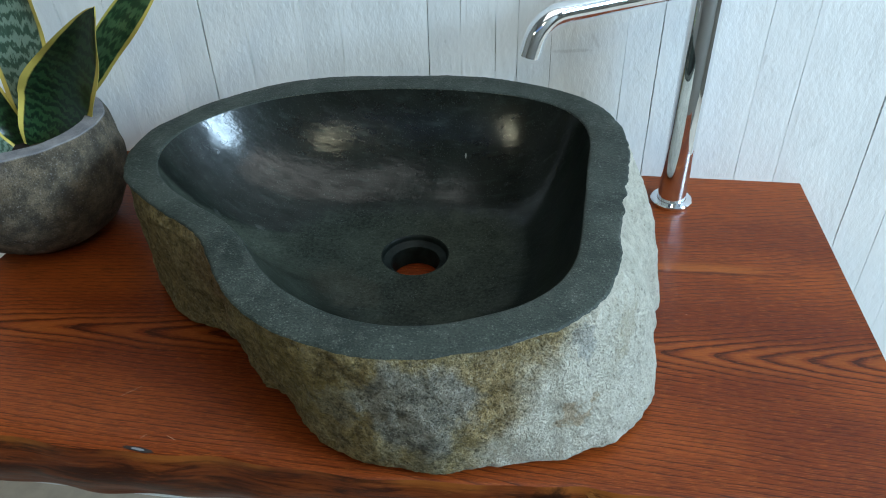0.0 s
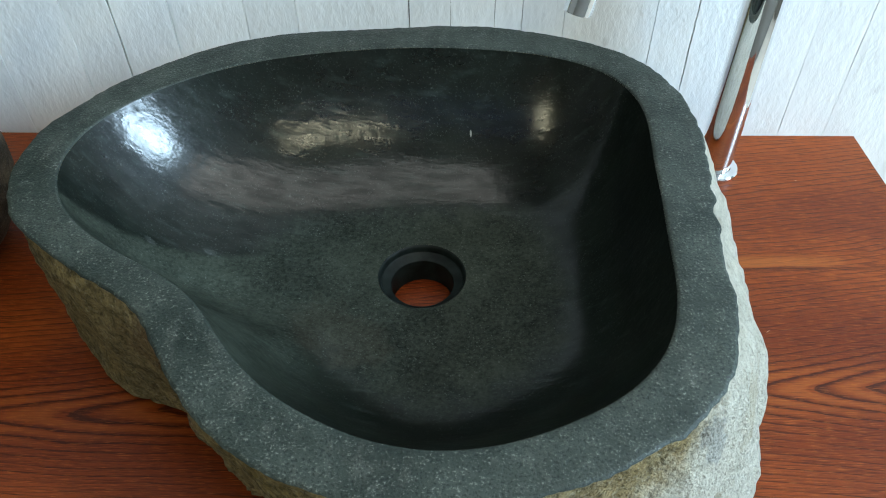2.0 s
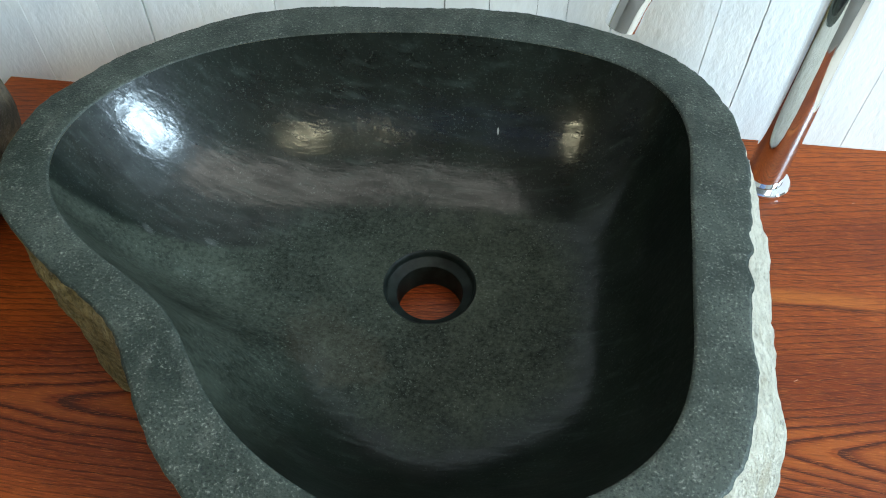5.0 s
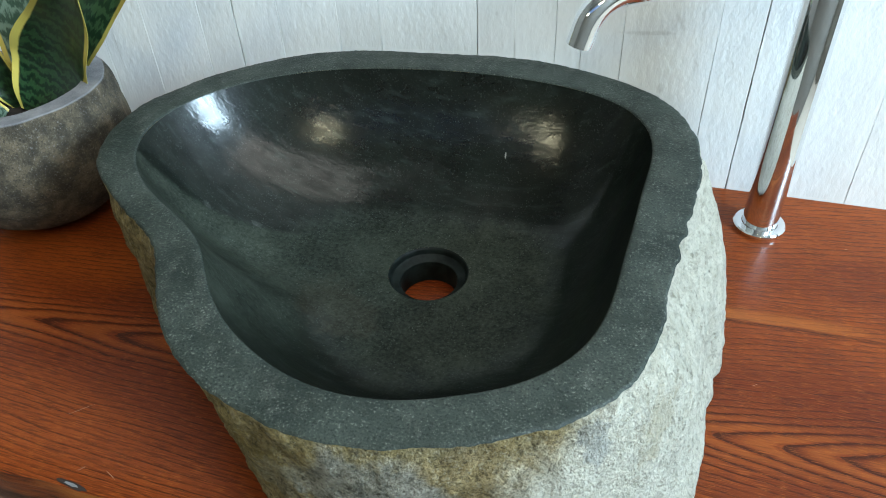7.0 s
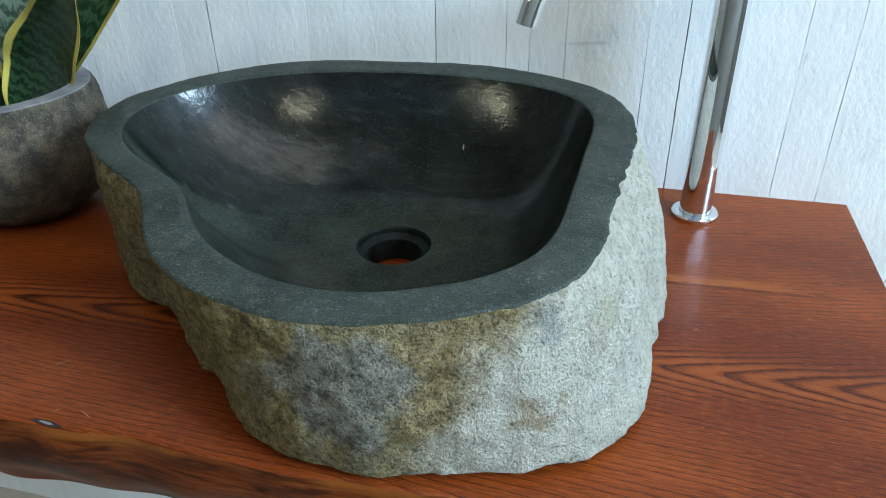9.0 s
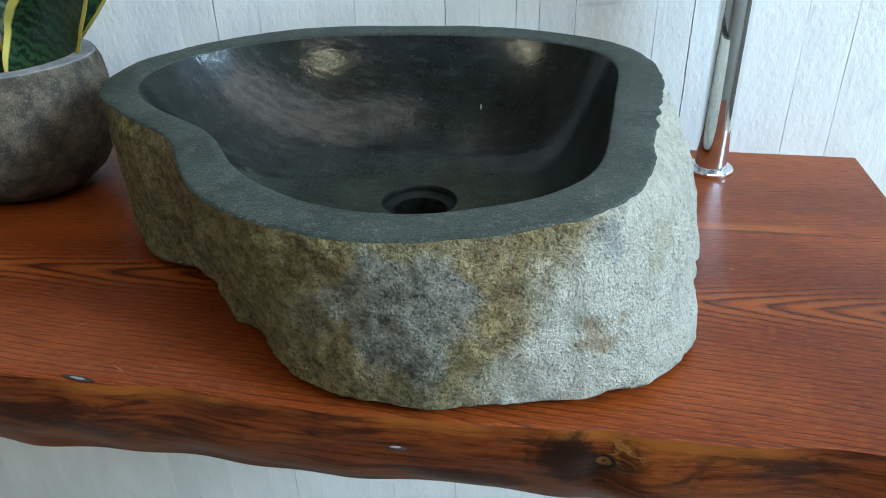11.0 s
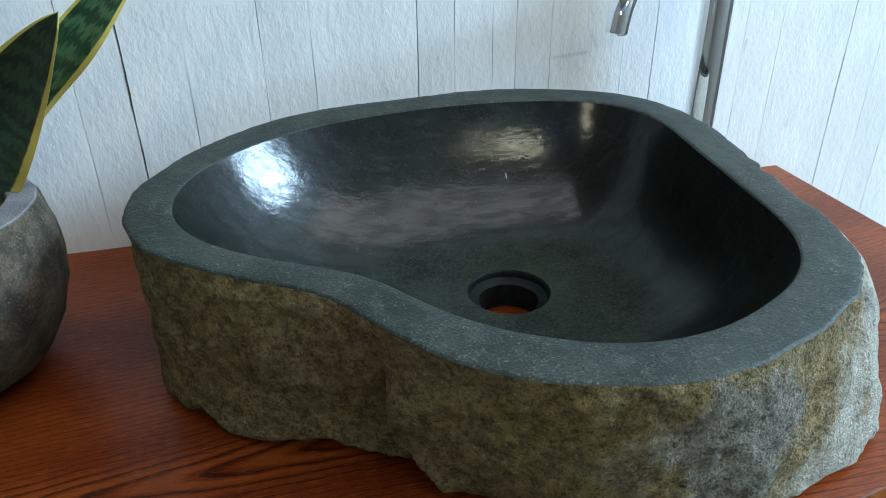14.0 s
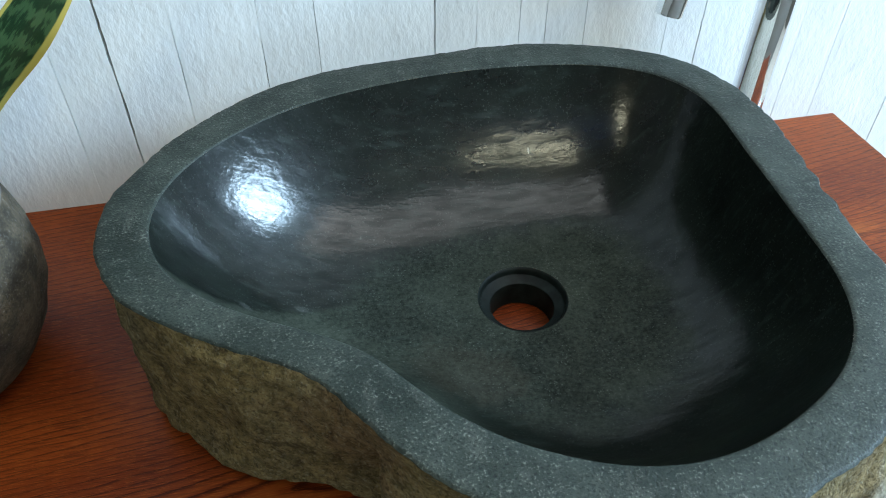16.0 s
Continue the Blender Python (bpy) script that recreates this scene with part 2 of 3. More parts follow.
    # single mineral grains, lighter and darker than the rest
    for scale, low, high, amount in ((760, 0.22, 0.05, 0.42), (330, 0.14, 0.05, 0.30)):
        g = n.tree.nodes.new("ShaderNodeTexVoronoi")
        n.link(n.coords, g.inputs["Vector"])
        g.inputs["Scale"].default_value = scale
        k = n.axis(0, g.outputs["Color"])
        quiet = n.math("MULTIPLY_ADD", n.step(flank, 0.0, 0.03), -0.72 * amount, amount)
        c = n.mix(n.math("MULTIPLY", n.step(k, low, low - 0.15), quiet), c, (0.030, 0.024, 0.012))
        c = n.mix(n.math("MULTIPLY", n.step(k, 0.88, 0.97), n.math("MULTIPLY", quiet, 0.55)), c, (0.46, 0.43, 0.31))
    h = n.math("ADD", n.math("MULTIPLY", n.step(pock, 0.32, 0.46), 0.6), n.math("MULTIPLY", mid, 1.5))
    h = n.math("ADD", h, n.math("MULTIPLY", grit, 1.4))
    h = n.math("ADD", h, n.math("MULTIPLY", n.step(pits, 0.0, 0.45), 0.35))
    h = n.math("ADD", h, n.math("MULTIPLY", n.step(coarse, 0.02, 0.22), 0.25))
    return n.finish(c, 0.9, n.bump(h, 1.0, 0.0032), spec=0.22)


def honed_stone_material():
    n = Nodes("honed_basalt")
    speck = n.noise(700, 2, 0.6)
    fleck = n.cells(210)
    cloud = n.noise(22, 5, 0.65)
    mid = n.noise(110, 4, 0.7)
    c = n.mix(n.step(cloud, 0.3, 0.7), (0.0125, 0.0190, 0.0150), (0.036, 0.0460, 0.0380))
    smear = n.noise(1.0, 5, 0.7, n.mapped((60, 26, 40), (3, 1, 0), (0, 0, 0.5)), 0.5)
    c = n.mix(n.math("MULTIPLY", n.step(smear, 0.52, 0.74), 0.40), c, (0.080, 0.085, 0.072))
    c = n.mix(n.math("MULTIPLY", n.step(mid, 0.5, 0.75), 0.45), c, (0.072, 0.080, 0.070))
    c = n.mix(n.math("MULTIPLY", n.step(speck, 0.55, 0.74), n.math("MULTIPLY", n.step(mid, 0.30, 0.62), 0.75)), c, (0.162, 0.172, 0.150))
    c = n.mix(n.math("MULTIPLY", n.step(fleck, 0.10, 0.03), n.math("MULTIPLY", n.step(mid, 0.55, 0.70), 0.2)), c, (0.24, 0.26, 0.24))
    c = n.mix(n.math("MULTIPLY", n.step(speck, 0.45, 0.34), 0.7), c, (0.007, 0.010, 0.010))
    h = n.math("ADD", n.math("MULTIPLY", speck, 0.6), n.math("MULTIPLY", mid, 1.0))
    return n.finish(c, n.math("ADD", n.math("MULTIPLY", cloud, 0.2), 0.42), n.bump(h, 0.7, 0.0010), spec=0.25)


def polished_stone_material():
    """Basalt hollow: polished on its walls, left duller on its floor, with a few scuffs, a pale vein and pits."""
    n = Nodes("polished_basalt")
    x, y, z = n.axis(0), n.axis(1), n.axis(2)
    cloud = n.noise(17, 6, 0.7)
    streak = n.noise(1.0, 4, 0.6, n.mapped((40, 190, 60), rot=(0, 0, 0.65)))
    speck = n.noise(620, 2, 0.6)
    fleck = n.cells(190)
    edge = n.noise(60, 4, 0.65)
    polish = n.math("MULTIPLY", n.step(n.math("MULTIPLY_ADD", edge, 0.012, z), 0.037, 0.048), n.math("MAXIMUM", n.step(n.math("MULTIPLY_ADD", x, -0.38, n.math("MULTIPLY_ADD", edge, 0.010, y)), 0.656, 0.666), n.step(x, -0.15, -0.08)))

    def mark(cx, cy, size, long, turn=0.0):
        q = n.mapped((1 / size, 1 / long, 0), vec=n.mapped((1, 1, 0), (0, 0, 0), vec=shifted(cx, cy, turn)))
        ln = n.tree.nodes.new("ShaderNodeVectorMath")
        ln.operation = "LENGTH"
        n.link(q, ln.inputs[0])
        return n.step(n.math("MULTIPLY_ADD", n.math("SUBTRACT", edge, 0.5), 1.6, ln.outputs["Value"]), 1.1, 0.6)

    def shifted(cx, cy, turn):
        move = n.tree.nodes.new("ShaderNodeVectorMath")
        n.link(n.coords, move.inputs[0])
        move.inputs[1].default_value = (-cx, -cy, 0)
        return n.mapped((1, 1, 1), rot=(0, 0, turn), vec=move.outputs[0])

    c = n.mix(n.step(cloud, 0.32, 0.72), (0.0012, 0.0024, 0.0016), (0.0060, 0.0090, 0.0066))
    c = n.mix(n.math("MULTIPLY", n.step(streak, 0.52, 0.76), 0.32), c, (0.030, 0.042, 0.036))
    dull = n.math("SUBTRACT", 1.0, polish)
    c = n.mix(n.math("MULTIPLY", dull, n.math("MULTIPLY", n.step(n.math("MULTIPLY_ADD", n.noise(330, 4, 0.75), 0.6, n.math("MULTIPLY", cloud, 0.4)), 0.30, 0.72), 0.70)), c, (0.058, 0.069, 0.053))
    c = n.mix(n.math("MULTIPLY", mark(-0.095, 0.52, 0.045, 0.030, 0.5), 0.10), c, (0.075, 0.052, 0.032))
    c = n.mix(n.math("MULTIPLY", n.step(speck, 0.58, 0.74), n.math("MULTIPLY_ADD", n.step(edge, 0.36, 0.62), n.math("MULTIPLY_ADD", dull, 0.34, 0.22), 0.09)), c, (0.105, 0.122, 0.106))
    c = n.mix(n.math("MULTIPLY", n.step(fleck, 0.08, 0.02), n.math("MULTIPLY", n.step(cloud, 0.50, 0.66), 0.22)), c, (0.15, 0.16, 0.145))
    c = n.mix(n.math("MULTIPLY", mark(-0.207, 0.703, 0.0045, 0.0085, 0.3), 0.6), c, (0.22, 0.19, 0.125))
    c = n.mix(n.math("MULTIPLY", mark(0.001, 0.698, 0.0007, 0.0018, -0.1), 0.5), c, (0.42, 0.42, 0.38))
    for cx, cy, size, long, turn in ((-0.229, 0.572, 0.0075, 0.005, 0.6), (-0.195, 0.585, 0.0075, 0.0045, 0.2), (0.02, 0.735, 0.007, 0.006, 0.0), (-0.018, 0.742, 0.005, 0.004, 0.3)):
        c = n.mix(n.math("MULTIPLY", mark(cx, cy, size * 0.7, long * 0.6, turn), 0.12), c, (0.15, 0.16, 0.155))
    for cx, cy in ((-0.256, 0.648), (-0.262, 0.640)):
        c = n.mix(mark(cx, cy, 0.0016, 0.0014), c, (0.002, 0.002, 0.002))
    brushed = n.noise(1.0, 4, 0.65, n.mapped((34, 190, 80), rot=(0, 0, 0.9)), 0.3)
    rough = n.math("MULTIPLY_ADD", brushed, 0.24, n.math("MULTIPLY_ADD", cloud, 0.16, 0.18))
    rough = n.math("MULTIPLY_ADD", dull, 0.14, rough)
    h = n.math("ADD", n.math("MULTIPLY", brushed, 0.50), n.math("MULTIPLY", n.noise(32, 4, 0.65), 0.9))
    normal = n.bump(h, 0.22, 0.0022)
    # the polish: a thin clear gloss over the duller stone
    n.link(normal, n.out.inputs["Coat Normal"])
    mat = n.finish(c, rough, normal, spec=0.16, coat_rough=0.16)
    n.link(n.math("MULTIPLY_ADD", dull, 0.03, 0.07), n.out.inputs["Specular IOR Level"])
    n.link(n.math("MULTIPLY", polish, n.math("MULTIPLY_ADD", n.step(brushed, 0.66, 0.40), 0.30, 0.36)), n.out.inputs["Coat Weight"])
    return mat


def pot_material():
    n = Nodes("pot_stone")
    mid = n.noise(45, 5, 0.65)
    grit = n.noise(520, 3, 0.75)
    rust = n.math("ADD", n.math("ADD", n.math("MULTIPLY", n.axis(2), -3.4), n.math("MULTIPLY_ADD", n.axis(0), 2.6, 1.36)), n.math("MULTIPLY", n.noise(14, 4, 0.6), 0.9))
    c = n.mix(n.step(mid, 0.3, 0.7), (0.075, 0.070, 0.073), (0.165, 0.156, 0.160))
    c = n.mix(n.math("MULTIPLY", n.step(rust, -0.06, 0.34), 0.88), c, n.mix(n.step(mid, 0.35, 0.7), (0.030, 0.025, 0.014), (0.130, 0.102, 0.058)))
    c = n.mix(n.math("MULTIPLY", n.step(grit, 0.56, 0.72), 0.34), c, (0.36, 0.35, 0.36))
    c = n.mix(n.math("MULTIPLY", n.step(grit, 0.47, 0.34), 0.7), c, (0.025, 0.024, 0.022))
    # the mouth is ground flat and shows the paler stone
    c = n.mix(n.math("MULTIPLY", n.step(n.axis(2), 0.1328, 0.1342), 0.8), c, n.mix(n.step(mid, 0.3, 0.7), (0.17, 0.17, 0.185), (0.27, 0.27, 0.285)))
    return n.finish(c, 0.85, n.bump(n.math("ADD", mid, n.math("MULTIPLY", grit, 0.8)), 0.9, 0.0018), spec=0.3)


def plank_material():
    """White-washed board: pale grey-blue with faint vertical grain, embossed skin and stains."""
    n = Nodes("whitewashed_board")
    info = n.tree.nodes.new("ShaderNodeObjectInfo")
    shift = n.tree.nodes.new("ShaderNodeCombineXYZ")
    n.link(n.math("MULTIPLY", info.outputs["Random"], 7.0), shift.inputs[2])
    add = n.tree.nodes.new("ShaderNodeVectorMath")
    n.link(n.coords, add.inputs[0])
    n.link(shift.outputs[0], add.inputs[1])
    v = add.outputs[0]
    grain = n.noise(1.0, 5, 0.62, n.mapped((110, 110, 6), vec=v), 0.3)
    cloud = n.noise(1.0, 4, 0.6, n.mapped((18, 18, 6), vec=v))
    skin = n.noise(1.0, 3.0, 0.55, n.mapped((190, 190, 110), vec=v))
    scratch = n.noise(1.0, 2, 0.5, n.mapped((330, 330, 9), vec=v))
    tone = n.math("MULTIPLY", n.math("SUBTRACT", info.outputs["Random"], 0.5), 0.35)
    c = n.mix(n.math("ADD", n.step(cloud, 0.3, 0.75), tone), (0.83, 0.85, 0.85), (0.74, 0.76, 0.76))
    c = n.mix(n.math("MULTIPLY", n.step(grain, 0.56, 0.74), 0.22), c, (0.60, 0.61, 0.59))
    c = n.mix(n.math("MULTIPLY", n.step(scratch, 0.70, 0.80), 0.45), c, (0.46, 0.45, 0.42))
    smear = n.math("MULTIPLY", n.step(n.noise(1.0, 3, 0.55, n.mapped((26, 26, 11), (3, 0, 1), vec=v)), 0.63, 0.76), n.step(skin, 0.35, 0.65))
    c = n.mix(n.math("MULTIPLY", smear, 0.35), c, (0.46, 0.455, 0.44))
    for cx, cz, wide, tall, turn in ((0.107, 0.154, 0.026, 0.0022, 0.06), (0.132, 0.166, 0.0022, 0.010, 0.5), (0.1235, 0.1005, 0.0022, 0.0065, 0.0), (-0.035, 0.161, 0.0016, 0.0026, 0.0), (0.313, 0.150, 0.0016, 0.0070, -0.1), (-0.206, 0.147, 0.0012, 0.0060, 0.0)):
        move = n.tree.nodes.new("ShaderNodeVectorMath")
        n.link(n.coords, move.inputs[0])
        move.inputs[1].default_value = (-cx, 0, -cz)
        q = n.mapped((1 / wide, 0, 1 / tall), vec=n.mapped((1, 1, 1), rot=(0, turn, 0), vec=move.outputs[0]))
        ln = n.tree.nodes.new("ShaderNodeVectorMath")
        ln.operation = "LENGTH"
        n.link(q, ln.inputs[0])
        spot = n.step(n.math("MULTIPLY_ADD", n.math("SUBTRACT", n.noise(130, 3, 0.6), 0.5), 1.8, ln.outputs["Value"]), 1.2, 0.4)
        c = n.mix(n.math("MULTIPLY", spot, 0.26), c, (0.33, 0.32, 0.30))
    h = n.math("ADD", n.math("MULTIPLY", skin, 1.0), n.math("MULTIPLY", grain, 0.15))
    return n.finish(c, 0.62, n.bump(h, 0.5, 0.0016), spec=0.3)


def plain_material(name, colour, rough, spread=0.08, scale=30.0, spec=0.5):
    n = Nodes(name)
    a = tuple(max(0.0, v * (1 - spread)) for v in colour)
    b = tuple(min(1.0, v * (1 + spread)) for v in colour)
    k = n.noise(scale, 5, 0.6)
    return n.finish(n.mix(n.step(k, 0.3, 0.7), a, b), rough, n.bump(k, 0.1, 0.001), spec=spec)


def chrome_material():
    n = Nodes("chrome")
    smear = n.noise(40, 3, 0.6)
    return n.finish((0.82, 0.83, 0.85), n.math("ADD", n.math("MULTIPLY", smear, 0.05), 0.02), metal=1.0)


def leaf_material(name, dark, light, pale=0.0):
    """Sansevieria blade: wavy cross-bands; u runs across the blade, v along it."""
    n = Nodes(name)
    uv = n.tree.nodes.new("ShaderNodeTexCoord").outputs["UV"]
    u, v = n.axis(0, uv), n.axis(1, uv)
    wob = n.noise(1.0, 4, 0.65, n.mapped((9, 14, 1), vec=uv))
    bands = n.math("FRACT", n.math("ADD", n.math("MULTIPLY", v, 17.0), n.math("MULTIPLY", wob, 2.6)))
    band = n.math("MULTIPLY", n.step(bands, 0.30, 0.55), n.step(bands, 1.0, 0.80))
    fibre = n.noise(1.0, 3, 0.6, n.mapped((70, 3, 1), vec=uv))
    c = n.mix(n.math("MULTIPLY", band, 0.85), dark, light)
    c = n.mix(n.math("MULTIPLY", n.step(fibre, 0.4, 0.8), 0.3), c, tuple(0.6 * k for k in light))
    side = n.math("ABSOLUTE", n.math("SUBTRACT", u, 0.5))
    c = n.mix(n.step(n.math("ADD", side, n.math("MULTIPLY", n.math("SUBTRACT", wob, 0.5), 0.04)), 0.405, 0.430), c, (0.52, 0.42, 0.09))
    return n.finish(c, 0.32, n.bump(fibre, 0.15, 0.0006), spec=0.5)


WOOD = wood_material("lacquered_zelkova")
WOOD_EDGE = wood_material("lacquered_live_edge", True)
SKIN, HONED, POLISHED = rough_stone_material(), honed_stone_material(), polished_stone_material()
POT, PLANK, CHROME = pot_material(), plank_material(), chrome_material()
PLASTER = plain_material("ceiling_plaster", (0.30, 0.29, 0.27), 0.8)
DARK_WALL = plain_material("dim_plaster", (0.16, 0.15, 0.13), 0.8)
ROOT = plain_material("rhizome", (0.05, 0.045, 0.02), 0.8, 0.3, 80)
BACKING = plain_material("dark_backing", (0.24, 0.23, 0.21), 0.9)
FLOORING = plain_material("floor_wood", (0.40, 0.34, 0.27), 0.5)
SOIL = plain_material("potting_soil", (0.020, 0.014, 0.010), 0.95, 0.5, 160)
FILLER = plain_material("grey_filler", (0.20, 0.20, 0.205), 0.6)
BORE = plain_material("bored_stone", (0.006, 0.009, 0.008), 0.5, 0.6, 90, 0.15)
SCRATCH = plain_material("scratched_lacquer", (0.36, 0.20, 0.13), 0.7)
DARK_SPLIT = plain_material("dark_split", (0.02, 0.01, 0.007), 0.7)
LEAF_DARK = leaf_material("leaf_dark", (0.005, 0.015, 0.007), (0.024, 0.060, 0.022))
LEAF_PALE = leaf_material("leaf_pale", (0.030, 0.060, 0.038), (0.165, 0.225, 0.170))
LEAF_MID = leaf_material("leaf_mid", (0.014, 0.038, 0.015), (0.062, 0.118, 0.046))


# ---- mesh helpers ----
def mesh_object(name, bm, material, smooth=True, recalc=True, sharp=38):
    if recalc:
        bmesh.ops.recalc_face_normals(bm, faces=bm.faces[:])
    me = bpy.data.meshes.new(name)
    bm.to_mesh(me)
    bm.free()
    for m in material if isinstance(material, (list, tuple)) else [material]:
        me.materials.append(m)
    me.polygons.foreach_set("use_smooth", [smooth] * len(me.polygons))
    if smooth and sharp:
        me.set_sharp_from_angle(angle=radians(sharp))
    return new(name, me)


def part(name, bm, material, parent, label="", smooth=True, recalc=True):
    ob = mesh_object(name, bm, material, smooth, recalc)
    ob.parent = parent
    return tagged(ob, label) if label else ob


def box(lo, hi, bevel=0.0):
    bm = bmesh.new()
    bmesh.ops.create_cube(bm, size=1.0)
    for v in bm.verts:
        v.co = Vector([(a + b) / 2 + c * (b - a) for a, b, c in zip(lo, hi, v.co)])
    if bevel:
        bmesh.ops.bevel(bm, geom=bm.edges[:], offset=bevel, segments=2, affect="EDGES", profile=0.5)
    return bm


def skin_rings(bm, rings, closed=True):
    """Quads between rows of verts; closed rows join their ends."""
    for a, b in zip(rings, rings[1:]):
        k = len(a)
        for i in range(k if closed else k - 1):
            j = (i + 1) % k
            bm.faces.new((a[i], a[j], b[j], b[i]))


def lathe(profile, centre=(0, 0, 0), steps=64):
    """Turns (radius, z) rows round the z axis."""
    bm = bmesh.new()
    rings = []
    for r, z in profile:
        rings.append([bm.verts.new((centre[0] + r * math.cos(a), centre[1] + r * math.sin(a), centre[2] + z))
                      for a in np.linspace(0, 2 * math.pi, steps, endpoint=False)])
    skin_rings(bm, rings)
    return bm


def tube(path, radius, steps=32, cap=True):
    """A round bar along a path of points; radius may be a list."""
    bm = bmesh.new()
    pts = [Vector(p) for p in path]
    rings = []
    for i, p in enumerate(pts):
        d = (pts[min(i + 1, len(pts) - 1)] - pts[max(i - 1, 0)]).normalized()
        q = d.to_track_quat("Z", "Y")
        r = radius[i] if isinstance(radius, (list, tuple)) else radius
        rings.append([bm.verts.new(p + q @ Vector((r * math.cos(a), r * math.sin(a), 0))) for a in np.linspace(0, 2 * math.pi, steps, endpoint=False)])
    skin_rings(bm, rings)
    if cap:
        bm.faces.new(rings[0])
        bm.faces.new(rings[-1])
    return bm


# ---- the room ----
WALL_Y = 0.808
FLOOR_Z, CEIL_Z = -0.80, 2.30
X0, X1, Y0 = -1.6, 3.24, -1.35
floor = tagged(mesh_object("floor", box((X0 - 0.1, Y0 - 0.1, FLOOR_Z - 0.1), (X1 + 0.1, WALL_Y + 0.11, FLOOR_Z)), FLOORING, False), "pale wooden floor of the room", "floor", kind="structure")
bm = bmesh.new()
for x0, x1, y0, y1 in ((X0 - 0.1, -0.27, Y0 - 0.1, WALL_Y + 0.11), (2.37, X1 + 0.1, Y0 - 0.1, WALL_Y + 0.11), (-0.27, 2.37, Y0 - 0.1, -1.01), (-0.27, 2.37, 0.60, WALL_Y + 0.11)):
    piece = bpy.data.meshes.new("piece")
    block = box((x0, y0, CEIL_Z), (x1, y1, CEIL_Z + 0.1))
    block.to_mesh(piece)
    block.free()
    bm.from_mesh(piece)
    bpy.data.meshes.remove(piece)
ceiling = tagged(mesh_object("ceiling", bm, PLASTER, False), "plain grey ceiling with a long skylight", "ceiling", kind="structure")
wall_back = tagged(mesh_object("wall_north", box((X0 - 0.1, WALL_Y + 0.006, FLOOR_Z), (X1 + 0.1, WALL_Y + 0.11, CEIL_Z)), BACKING, False), "whitewashed wooden board wall with dark joints", "wall", kind="structure")
wall_left = tagged(mesh_object("wall_west", box((X0 - 0.1, Y0, FLOOR_Z), (X0, WALL_Y + 0.006, CEIL_Z)), DARK_WALL, False), "plain dim plaster side wall", "wall", kind="structure")


def wall_with_opening(name, axis, at, thick, span, hole, material):
    """A wall with a rectangular opening through it, of four butted blocks."""
    bm = bmesh.new()
    (a0, a1), (h0, h1, z0, z1) = span, hole
    for u0, u1, w0, w1 in ((a0, h0, FLOOR_Z, CEIL_Z), (h1, a1, FLOOR_Z, CEIL_Z), (h0, h1, FLOOR_Z, z0), (h0, h1, z1, CEIL_Z)):
        lo, hi = ((at, u0, w0), (at + thick, u1, w1)) if axis == "x" else ((u0, at, w0), (u1, at + thick, w1))
        piece = box(lo, hi)
        me = bpy.data.meshes.new("piece")
        piece.to_mesh(me)
        piece.free()
        bm.from_mesh(me)
        bpy.data.meshes.remove(me)
    return tagged(mesh_object(name, bm, material, False), "plain dim plaster wall with a window opening", "wall", kind="structure")


wall_right = wall_with_opening("wall_east", "x", X1, 0.1, (Y0, WALL_Y + 0.006), (-0.96, 0.10, 1.18, 2.14), DARK_WALL)
wall_front = wall_with_opening("wall_south", "y", Y0 - 0.1, 0.1, (X0 - 0.1, X1 + 0.1), (-1.14, 0.70, 1.24, 1.84), DARK_WALL)

# ---- the slab counter ----
SLAB_X0, SLAB_X1, SLAB_BACK = -0.488, 0.386, 0.8075


def slab_front(x):
    """Where the live edge's top arris runs."""
    return 0.342 + 0.020 * max(0.0, (x - 0.02) / 0.35) + 0.0020 * math.sin(x * 31) + 0.0012 * math.sin(x * 77 + 1) + 0.007 * math.exp(-((x - 0.128) / 0.022) ** 2)


def slab_low(x):
    return -0.067 - 0.016 * max(0.0, (-x - 0.05) / 0.35) - 0.016 * max(0.0, (x - 0.06) / 0.2) + 0.0012 * math.sin(x * 23)


def live_edge_row(x):
    f, low = slab_front(x), slab_low(x)
    knot = math.exp(-((x - 0.150) / 0.040) ** 2)
    row = []
    for k in np.linspace(0.0, 1.0, 18):
        bulge = 0.0065 * math.sin(math.pi * min(1.0, k * 1.1)) * (0.7 + 0.4 * noise.noise(Vector((x * 5, k * 1.5, 0))))
        lump = 0.0030 * noise.noise(Vector((x * 16, k * 3, 3.1))) * min(1, k * 4) + 0.005 * knot * math.sin(math.pi * k)
        eye = 0.006 * math.exp(-((x - 0.126) / 0.012) ** 2 - ((k - 0.42) / 0.22) ** 2)
        row.append((f - bulge - lump + eye + 0.012 * k ** 3, low * k - 0.0012 * (1 - k)))
    return row


